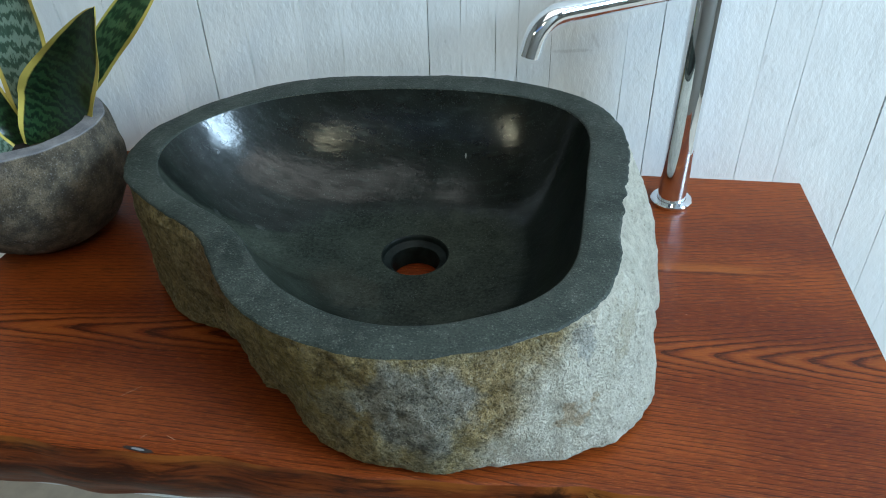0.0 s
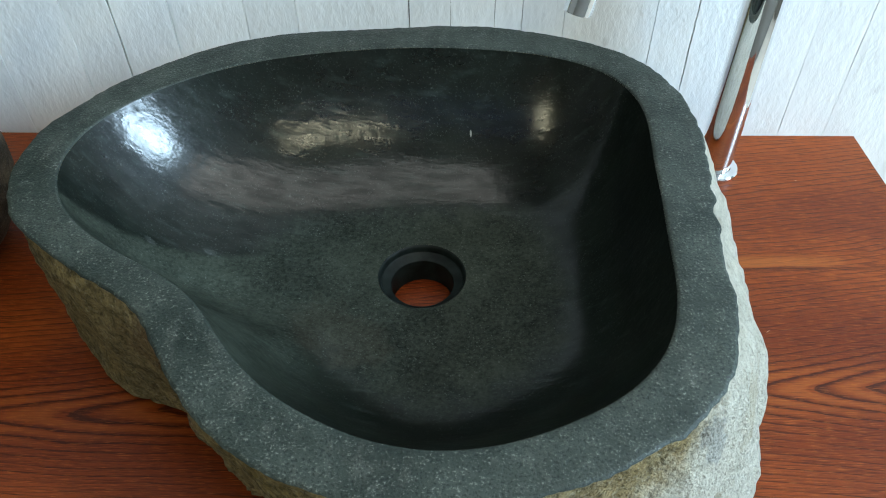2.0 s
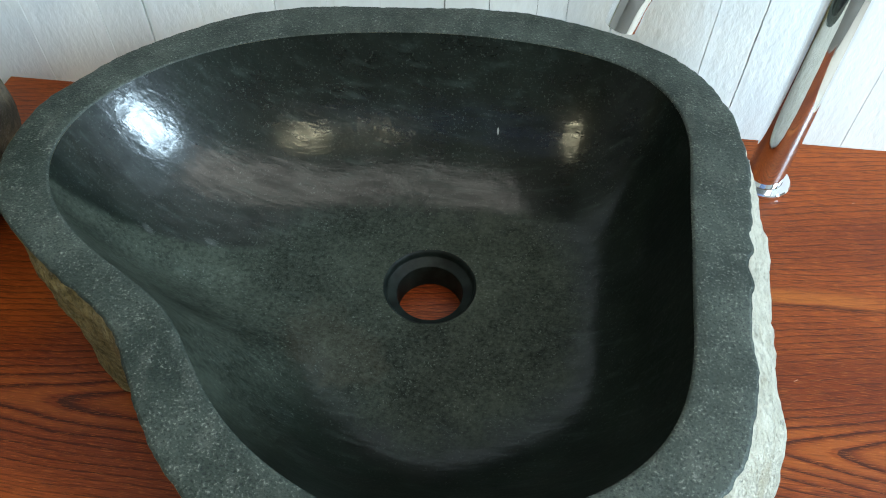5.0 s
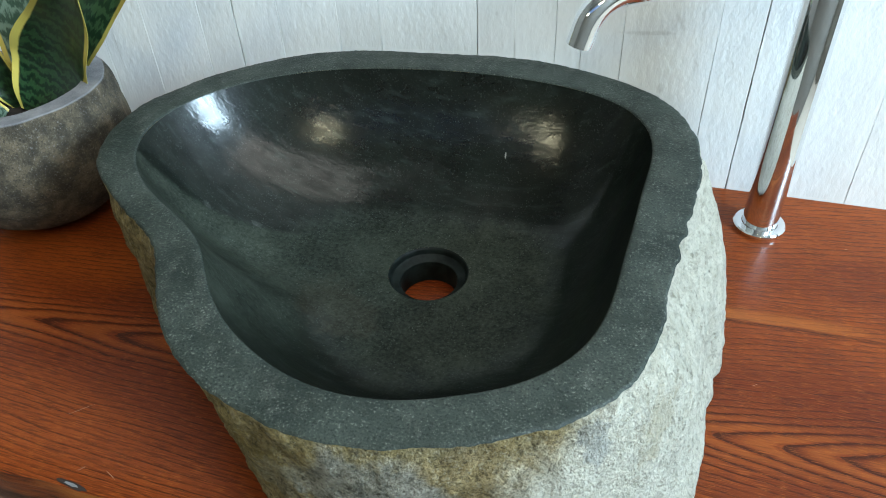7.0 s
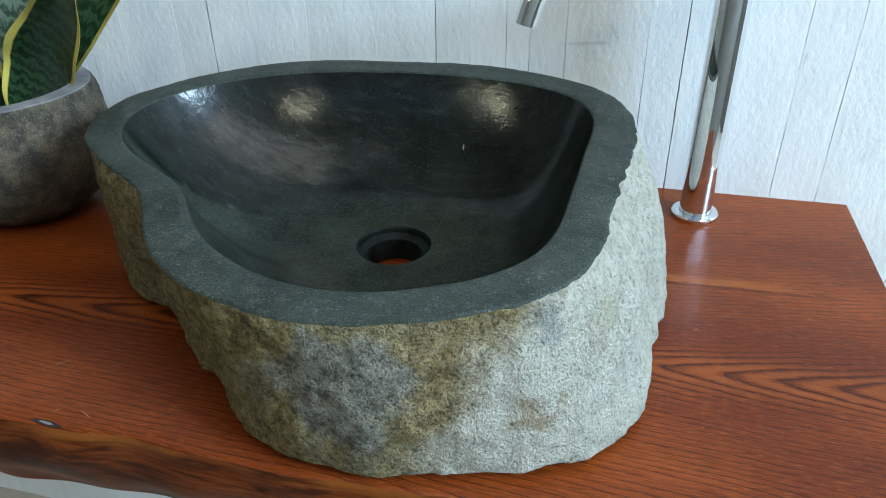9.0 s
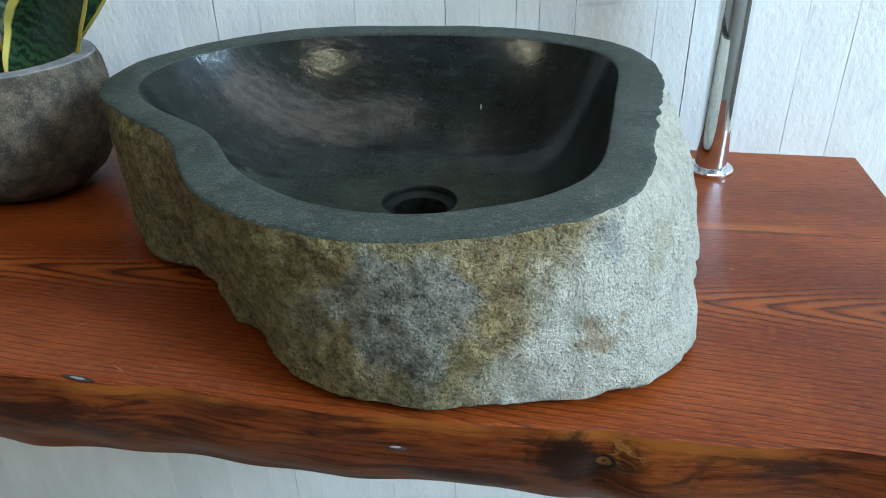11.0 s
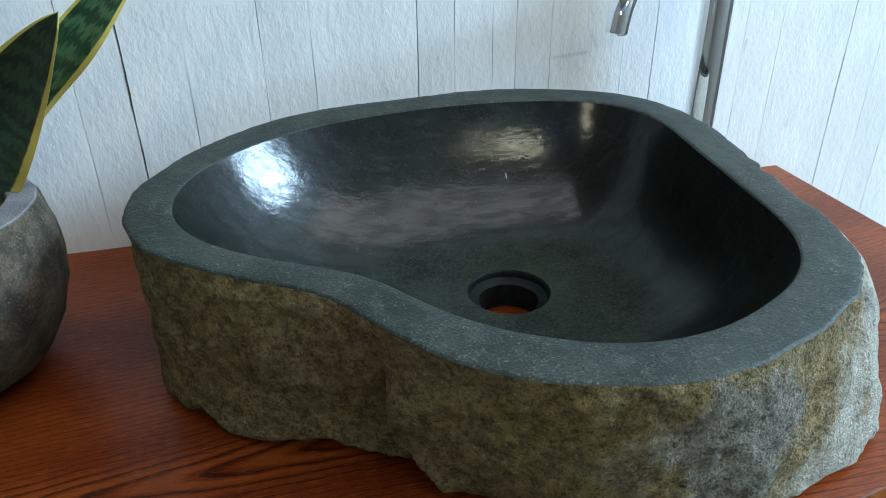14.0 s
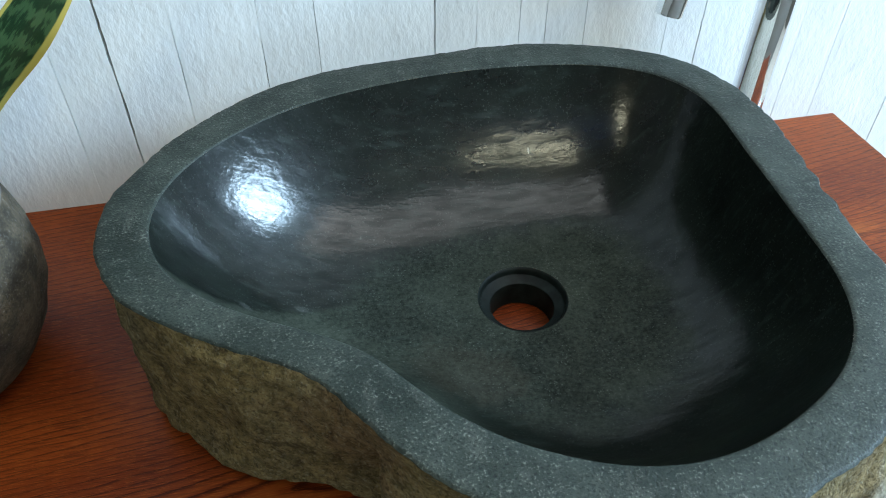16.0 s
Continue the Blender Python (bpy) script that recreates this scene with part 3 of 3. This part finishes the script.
def slab_counter():
    stations = np.linspace(SLAB_X0, SLAB_X1, 260)
    bm = bmesh.new()
    rows = []
    for x in stations:
        front = live_edge_row(x)
        f, low = front[0][0], front[-1]
        row = [low, (SLAB_BACK, low[1]), (SLAB_BACK, -0.0008), (SLAB_BACK - 0.0008, 0.0)]
        row += [(SLAB_BACK + (f + 0.0025 - SLAB_BACK) * k, 0.0) for k in (0.25, 0.5, 0.75, 0.95, 1.0)]
        row += [front[0]]
        rows.append([bm.verts.new((x, y, z)) for y, z in row])
    skin_rings(bm, rows, False)
    for row, x in ((rows[0], stations[0]), (rows[-1], stations[-1])):
        mid = [bm.verts.new((x, y, z)) for y, z in live_edge_row(x)[1:-1]]
        bm.faces.new(row + mid)
    ob = mesh_object("slab_counter", bm, WOOD, True)
    ob.data.set_sharp_from_angle(angle=radians(35))
    tagged(ob, "lacquered reddish-brown wooden slab counter fixed to the wall", "counter")
    bm = bmesh.new()
    rows = [[bm.verts.new((x, y, z)) for y, z in live_edge_row(x)] for x in stations]
    skin_rings(bm, rows, False)
    part("live_edge", bm, WOOD_EDGE, ob, "dark uneven natural live edge with a knot")
    # pale filled splits in the wood
    for at, size, turn in (((-0.217, 0.3435, 0.0002), (0.013, 0.0022, 0.0007), -0.10), ((0.0015, 0.3330, -0.0165), (0.0075, 0.0016, 0.0022), 0.05)):
        for name, grow, material in (("split", 1.0, DARK_SPLIT), ("filler", 0.58, FILLER)):
            bm = bmesh.new()
            bmesh.ops.create_uvsphere(bm, u_segments=20, v_segments=10, radius=1.0)
            for v in bm.verts:
                w = 1 + 0.25 * noise.noise(v.co * 2 + Vector(at) * 50)
                p = Vector((v.co.x * size[0] * grow * w, v.co.y * size[1] * grow * w, v.co.z * size[2] * (0.45 if name == "split" else 0.75)))
                v.co = Matrix.Rotation(turn, 3, "Z") @ p + Vector(at)
            part(name, bm, material, ob, "grey filler in a small split" if name == "filler" else "")
    for x, y, long, turn in ((-0.253, 0.400, 0.020, 0.62), (-0.219, 0.3562, 0.006, 0.75), (-0.196, 0.3575, 0.012, -0.55), (0.225, 0.553, 0.004, 0.4), (0.305, 0.735, 0.003, 0.2)):
        bm = bmesh.new()
        rows = []
        for k in np.linspace(-0.5, 0.5, 9):
            w = 0.00020 * (1 - (2 * k) ** 2) + 0.00003
            mid = Vector((x, y, 0)) + Matrix.Rotation(turn, 3, "Z") @ Vector((k * long, 0.06 * long * math.sin(3 * k), 0))
            rows.append([bm.verts.new(mid + Vector((0, side * w, lift))) for side, lift in ((-1, 0.00002), (0, 0.00012), (1, 0.00002))])
        skin_rings(bm, rows, False)
        part("scratch", bm, SCRATCH, ob, "fine pale scratch in the lacquer")
    return ob


slab = slab_counter()

# ---- the basin ----
BC = Vector((-0.02, 0.575, 0))
DRAIN = Vector((-0.036, 0.580, 0))
OUTER = (0.2157, -0.0282, -0.0064, 0.0088, -0.0062, -0.0178, 0.0142, 0.0023, -0.0031, -0.0068, 0.002, 0.0026, 0.0019, -0.0016, -0.001, 0.0018, 0.0008, 0.0002, -0.0008)
INNER = (0.1824, -0.0298, -0.0073, 0.0084, -0.0058, -0.0188, 0.0135, 0.0033, -0.0028, -0.0064, 0.0014, 0.0024, -0.0001, -0.0008, -0.0008, 0.0013, 0.0002, 0.0, -0.0007)
FLOOR_IN = 0.0300


def swing(c, a):
    """A closed outline's radius at the angle a, as a sum of harmonics."""
    return c[0] + sum(c[2 * k - 1] * math.cos(k * a) + c[2 * k] * math.sin(k * a) for k in range(1, len(c) // 2 + 1))


def hump(a, at, wide):
    d = (math.degrees(a) - at + 180) % 360 - 180
    return math.exp(-(d / wide) ** 2)


def rim_height(x, y):
    return 0.130 - 0.013 * (x + 0.02) + 0.050 * (y - 0.575)


def foot(a):
    """How far the foot stands out from the rim's outline."""
    return 0.046 * hump(a, -15, 40) + 0.007 * hump(a, -42, 16) - 0.012 * hump(a, -15, 10) + 0.018 * hump(a, 35, 32) + 0.003 * hump(a, -75, 40) - 0.004 * hump(a, -95, 12) - 0.027 * hump(a, -122, 17) + 0.007 * hump(a, -158, 10) - 0.008 * hump(a, 165, 25)


def belly(a):
    return 0.010 * hump(a, 5, 30) + 0.008 * hump(a, -32, 22) + 0.004 * hump(a, 60, 40) + 0.004 * hump(a, -75, 30)


def waist(a, u):
    """A hollow round the lower half of the pale flank."""
    return -0.009 * hump(a, -22, 20) * math.exp(-((u - 0.36) / 0.15) ** 2) + 0.003 * hump(a, -30, 16) * math.exp(-((u - 0.10) / 0.09) ** 2)


def cleft(a, u):
    """A slanting fold: the front lobe stands proud of the recessed flank behind it."""
    s = (math.degrees(a) + 125 + 10 * min(1.0, u / 0.35) + 180) % 360 - 180
    deep = min(1.0, max(0.0, (0.80 - u) / 0.35))
    lip = 0.5 * (1 + math.tanh(s / 0.6))
    return deep * (0.011 * lip * math.exp(-max(0.0, s) / 5.5) - 0.028 * (1 - lip) * math.exp(-max(0.0, -s) / 3.6))


def lift(a):
    """Gaps where the foot does not touch the wood."""
    return 0.0065 * hump(a, -151, 6) + 0.0055 * hump(a, -136, 6) + 0.012 * hump(a, -168, 1.8) + 0.003 * hump(a, -114, 6) + 0.004 * hump(a, -54, 4)


def rim_out(a):
    r = swing(OUTER, a) + 0.0016 * noise.noise(Vector((math.cos(a) * 9, math.sin(a) * 9, 4)))
    r += 0.0030 * hump(a, -5, 38) * noise.noise(Vector((math.cos(a) * 15, math.sin(a) * 15, 2)))
    return r + 0.0011 * noise.noise(Vector((math.cos(a) * 40, math.sin(a) * 40, 9)))


N_AROUND = 480
ANGLES = [2 * math.pi * i / N_AROUND for i in range(N_AROUND)]


def basin():
    bm = bmesh.new()
    rings = []
    levels = [0.0, 0.012, 0.03, 0.06] + list(np.linspace(0.09, 0.97, 34)) + [0.99, 1.0]
    for u in levels:
        ring = []
        for a in ANGLES:
            r0 = rim_out(a)
            top = rim_height(BC.x + r0 * math.cos(a), BC.y + r0 * math.sin(a))
            r = r0 + foot(a) * (1 - u) ** 0.9 + belly(a) * math.sin(math.pi * u) + waist(a, u) + cleft(a, u) - 0.018 * max(0.0, 1 - u / 0.045) ** 1.6
            gap = lift(a) * (1 + 0.5 * noise.noise(Vector((a * 30, 0, 0))))
            z = gap + u * (top - 0.0015 - gap)
            p = Vector((math.cos(a) * r, math.sin(a) * r, z))
            fade = min(1.0, (1 - u) * 12)
            d = 0.007 * noise.noise(p * 13) + 0.0024 * noise.noise(p * 33 + Vector((5, 1, 2))) + 0.0018 * noise.noise(p * 80) + 0.0012 * noise.noise(p * 170)
            r += d * fade
            ring.append(bm.verts.new((BC.x + math.cos(a) * r, BC.y + math.sin(a) * r, z)))
        rings.append(ring)
    # underside, hollowed a little so that its rim carries the stone
    for inset, rise in ((0.80, 0.0004), (0.45, 0.0004)):
        rings.insert(0, [bm.verts.new((BC.x + (v.co.x - BC.x) * inset, BC.y + (v.co.y - BC.y) * inset, 0.0006 + rise)) for v in rings[0]])
    skin_rings(bm, rings)
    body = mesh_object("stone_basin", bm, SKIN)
    tagged(body, "hollowed dark river-stone wash basin with a rough skin", "basin")

    # rim: honed flat top, eased at both arrises
    bm = bmesh.new()
    rows = []
    for k, drop in ((0.0, 0.0015), (0.035, 0.0004), (0.07, 0.0), (0.3, 0.0), (0.5, 0.0), (0.7, 0.0), (0.94, 0.0), (0.98, 0.0005), (1.0, 0.0014)):
        row = []
        for a in ANGLES:
            ro, ri = rim_out(a), swing(INNER, a)
            r = ro + (ri - ro) * k
            x, y = BC.x + r * math.cos(a), BC.y + r * math.sin(a)
            row.append(bm.verts.new((x, y, rim_height(x, y) - drop + 0.0005 * noise.noise(Vector((x * 30, y * 30, 1))))))
        rows.append(row)
    skin_rings(bm, rows)
    part("rim", bm, HONED, body, "matt grey honed stone rim")

    # bowl: from the inner arris down to the drain's recess
    bm = bmesh.new()
    rows = []
    for s in list(np.linspace(1.0, 0.9, 9)) + list(np.linspace(0.88, 0.0, 40)):
        row = []
        for a in ANGLES:
            ri = swing(INNER, a)
            px, py = BC.x + ri * math.cos(a), BC.y + ri * math.sin(a)
            qx, qy = DRAIN.x + 0.0335 * math.cos(a), DRAIN.y + 0.0335 * math.sin(a)
            d = (math.degrees(a) - 188 + 180) % 360 - 180
            fold = 0.5 * (1 + math.tanh(d / 2.5)) * max(0.0, 1 - max(0.0, d) / 60)
            n = 2.25 + 1.25 * hump(a, 178, 40) + 2.6 * hump(a, -5, 50) + 1.9 * hump(a, -90, 45) + 0.7 * fold
            x, y = qx + (px - qx) * s, qy + (py - qy) * s
            top = rim_height(px, py) - 0.0014
            z = FLOOR_IN + (top - FLOOR_IN) * (0.95 * s ** n + 0.05 * s ** 14)
            z += 0.0012 * noise.noise(Vector((x * 18, y * 18, 7))) * min(1.0, 6 * (1 - s)) * min(1.0, 5 * s)
            row.append(bm.verts.new((x, y, z)))
        rows.append(row)
    skin_rings(bm, rows)
    part("bowl", bm, POLISHED, body, "polished black-green hollow of the basin")

    # drain: a stepped ring bored through the floor
    profile = [(0.0335, FLOOR_IN), (0.0325, FLOOR_IN - 0.0006), (0.0318, FLOOR_IN - 0.0020), (0.0312, FLOOR_IN - 0.0055), (0.0295, FLOOR_IN - 0.0070), (0.0250, FLOOR_IN - 0.0080), (0.0240, FLOOR_IN - 0.0088), (0.0235, FLOOR_IN - 0.011), (0.0232, 0.001)]
    part("drain_hole", lathe(profile, DRAIN, 72), BORE, body, "stepped round drain hole bored through the stone")
    return body


stone_basin = basin()

# ---- the tap ----
TAP = Vector((0.2315, 0.752, 0.0))


ARM_Z = 0.2465


def tap():
    base = tagged(mesh_object("basin_tap", lathe([(0.0, 0.004), (0.0156, 0.004), (0.0156, 0.30), (0.0148, 0.302), (0.0, 0.302)], TAP, 64), CHROME), "tall chrome pillar tap with a curved spout", "tap")
    part("flange", lathe([(0.0, 0.0), (0.0225, 0.0), (0.0232, 0.0012), (0.0232, 0.0040), (0.0222, 0.0052), (0.0160, 0.0056)], TAP, 64), CHROME, base)
    tip = Vector((0.066, 0.6365, 0.212))
    reach = Vector((tip.x, tip.y, 0)) - Vector((TAP.x, TAP.y, 0))
    along = reach.normalized()
    path = []
    for k in np.linspace(0.0, 1.0, 14):
        path.append(Vector((TAP.x, TAP.y, ARM_Z)) + along * (reach.length - 0.032) * k)
    for b in np.linspace(0.1, 1.0, 14):
        t = b * radians(75)
        path.append(Vector((TAP.x, TAP.y, ARM_Z)) + along * (reach.length - 0.032 + 0.030 * math.sin(t)) + Vector((0, 0, -0.030 * (1 - math.cos(t)))))
    last, before = path[-1], path[-2]
    path.append(last + (last - before).normalized() * 0.011)
    spout = part("spout", tube(path, 0.0095, 32, False), CHROME, base)
    end, d = path[-1], (path[-1] - path[-2]).normalized()
    part("spout_mouth", tube([end, end + d * 0.0008, end - d * 0.006], [0.0095, 0.0082, 0.0080], 32), CHROME, spout)
    return base


basin_tap = tap()

# ---- the plant pot ----
POT_C = Vector((-0.458, 0.622, 0.0))


def plant_pot():
    profile = [(0.0, 0.0), (0.042, 0.0), (0.056, 0.006), (0.075, 0.020), (0.090, 0.042), (0.098, 0.066), (0.099, 0.088), (0.0965, 0.108), (0.0922, 0.124), (0.0895, 0.1315), (0.0872, 0.1345), (0.0700, 0.1345), (0.0680, 0.1325), (0.066, 0.115), (0.066, 0.085)]
    fine = []
    for (r0, z0), (r1, z1) in zip(profile, profile[1:]):
        for k in (0.0, 0.34, 0.67):
            fine.append((r0 + (r1 - r0) * k, z0 + (z1 - z0) * k))
    bm = lathe(fine + [profile[-1]], POT_C, 120)
    for v in bm.verts:
        q = v.co - POT_C
        out = Vector((q.x, q.y, 0)).normalized() if q.xy.length > 1e-6 else Vector()
        v.co += out * (0.005 * noise.noise(q * 11) + 0.0016 * noise.noise(q * 45)) * min(1.0, q.z * 40)
    bmesh.ops.remove_doubles(bm, verts=bm.verts[:], dist=1e-6)
    pot = tagged(mesh_object("plant_pot", bm, POT), "round rough grey-brown stone pot on the counter", "plant pot")
    bm = lathe([(0.0, 0.098), (0.03, 0.100), (0.055, 0.098), (0.067, 0.096)], POT_C, 48)
    for v in bm.verts:
        v.co.z += 0.004 * noise.noise(v.co * 60)
    bmesh.ops.remove_doubles(bm, verts=bm.verts[:], dist=1e-6)
    part("soil", bm, SOIL, pot, "dark damp potting soil")
    return pot


plant_pot_ob = plant_pot()


def leaf(parent, spine, width, fold, facing, material, label):
    """A sword-shaped blade: spine points, full width, how far it is folded along its middle, the way its face looks."""
    spine = [Vector(p) for p in spine]
    bm = bmesh.new()
    uv = bm.loops.layers.uv.new("uv")
    n_along, n_across = 40, 12
    face = Vector(facing).normalized()

    def at(t):
        k = t * (len(spine) - 1)
        i = min(int(k), len(spine) - 2)
        f = k - i
        p0, p1, p2, p3 = (spine[min(max(i + d, 0), len(spine) - 1)] for d in (-1, 0, 1, 2))
        return 0.5 * (2 * p1 + (p2 - p0) * f + (2 * p0 - 5 * p1 + 4 * p2 - p3) * f * f + (3 * p1 - p0 - 3 * p2 + p3) * f ** 3)

    sheets = []
    for side in (1, -1):
        rows = []
        for i in range(n_along + 1):
            t = i / n_along
            d = (at(min(1, t + 0.01)) - at(max(0, t - 0.01))).normalized()
            across = d.cross(face).normalized()
            out = across.cross(d).normalized()
            w = width * (0.50 + 0.50 * math.sin(math.pi * min(1.0, 0.12 + 0.62 * t))) * (1 - max(0.0, (t - 0.35) / 0.65) ** 1.9) * (0.55 + 0.45 * min(1.0, t / 0.35)) + 0.0004
            row = []
            for j in range(n_across + 1):
                s = 2 * j / n_across - 1
                wave = 0.0025 * math.sin(t * 21 + 2 * s) * abs(s) ** 2
                p = at(t) + across * (s * w / 2) + out * (fold * w * (s * s - 0.4) + wave + side * 0.0011 * (1 - 0.75 * s * s))
                row.append(bm.verts.new(p))
            rows.append(row)
        sheets.append(rows)
        for i in range(n_along):
            for j in range(n_across):
                quad = [rows[i][j], rows[i][j + 1], rows[i + 1][j + 1], rows[i + 1][j]]
                spots = [(j, i), (j + 1, i), (j + 1, i + 1), (j, i + 1)]
                f = bm.faces.new(quad if side == 1 else quad[::-1])
                for loop, (a, b) in zip(f.loops, spots if side == 1 else spots[::-1]):
                    loop[uv].uv = (a / n_across, b / n_along)
    top, low = sheets
    for j in (0, n_across):
        for i in range(n_along):
            f = bm.faces.new((top[i][j], top[i + 1][j], low[i + 1][j], low[i][j]))
            for loop, b in zip(f.loops, (i, i + 1, i + 1, i)):
                loop[uv].uv = (j / n_across, b / n_along)
    return part("leaf", bm, material, parent, label)


def snake_plant():
    root = tagged(mesh_object("snake_plant", lathe([(0.0, 0.090), (0.016, 0.092), (0.013, 0.099), (0.008, 0.102), (0.0, 0.103)], POT_C + Vector((0.01, 0.012, 0)), 20), ROOT), "variegated snake plant with yellow-edged leaves in the pot", "plant")
    leaf(root, [(-0.450, 0.634, 0.096), (-0.423, 0.645, 0.139), (-0.378, 0.636, 0.192), (-0.319, 0.610, 0.258)], 0.078, 0.16, (0.35, -1, 0.35), LEAF_DARK, "broad dark green banded leaf with yellow margin")
    leaf(root, [(-0.437, 0.668, 0.100), (-0.405, 0.668, 0.152), (-0.345, 0.660, 0.213), (-0.285, 0.662, 0.272), (-0.235, 0.664, 0.325)], 0.036, 0.22, (0.7, -1, -0.1), LEAF_MID, "long mottled green leaf leaning outwards")
    leaf(root, [(-0.455, 0.650, 0.100), (-0.452, 0.660, 0.180), (-0.445, 0.668, 0.270), (-0.440, 0.670, 0.360)], 0.060, 0.12, (0.2, -1, 0.0), LEAF_PALE, "upright pale grey-green banded leaf")
    leaf(root, [(-0.470, 0.640, 0.100), (-0.490, 0.640, 0.145), (-0.530, 0.635, 0.190), (-0.580, 0.630, 0.225)], 0.045, 0.14, (0.3, -1, 0.5), LEAF_DARK, "narrow green leaf bent outwards with yellow margin")
    leaf(root, [(-0.465, 0.610, 0.100), (-0.470, 0.585, 0.135), (-0.485, 0.560, 0.160), (-0.510, 0.540, 0.170)], 0.065, 0.14, (0.4, -0.5, 1), LEAF_PALE, "short pale leaf bending over the pot's rim")
    return root


snake_plant_ob = snake_plant()

# ---- the boards of the wall ----
BOARD_EDGES = [-0.441, -0.366, -0.322, -0.269, -0.201, -0.155, -0.054, -0.017, 0.022, 0.047, 0.084, 0.165, 0.2015, 0.310, 0.355, 0.447]
WIDE_GAPS = {-0.322: 0.0016, -0.054: 0.0009, 0.2015: 0.0011, 0.447: 0.0012}
rng = random.Random(4)


def board_mesh(a, b, ga, gb):
    """A board whose two long edges are a little ragged, so that the joints swell and close."""
    bm = bmesh.new()
    rows = []
    for z in [FLOOR_Z, -0.3] + list(np.linspace(-0.16, 0.42, 96)) + [0.6, CEIL_Z]:
        cut = []
        for at, g, side in ((a, ga, 1), (b, gb, -1)):
            open_by = g * (1 + 1.1 * noise.noise(Vector((at * 50, z * 16, 2))) + 0.7 * noise.noise(Vector((at * 50, z * 120, side))))
            cut.append(at + side * max(0.00007, open_by) + 0.0005 * noise.noise(Vector((at * 31, z * 25, 5))))
        rows.append([bm.verts.new((x, y, z)) for x, y in ((cut[0], WALL_Y + 0.0058), (cut[0], WALL_Y), (cut[1], WALL_Y), (cut[1], WALL_Y + 0.0058))])
    skin_rings(bm, rows)
    bm.faces.new(rows[0])
    bm.faces.new(rows[-1])
    return bm


while BOARD_EDGES[-1] < X1:
    BOARD_EDGES.append(BOARD_EDGES[-1] + rng.uniform(0.035, 0.08))
while BOARD_EDGES[0] > X0:
    BOARD_EDGES.insert(0, BOARD_EDGES[0] - rng.uniform(0.035, 0.08))
for a, b in zip(BOARD_EDGES, BOARD_EDGES[1:]):
    a, b = max(a, X0), min(b, X1)
    if b - a < 0.01:
        continue
    ga, gb = WIDE_GAPS.get(a, 0.0005) / 2, WIDE_GAPS.get(b, 0.0005) / 2
    part("board", board_mesh(a, b, ga, gb), PLANK, wall_back, smooth=False)
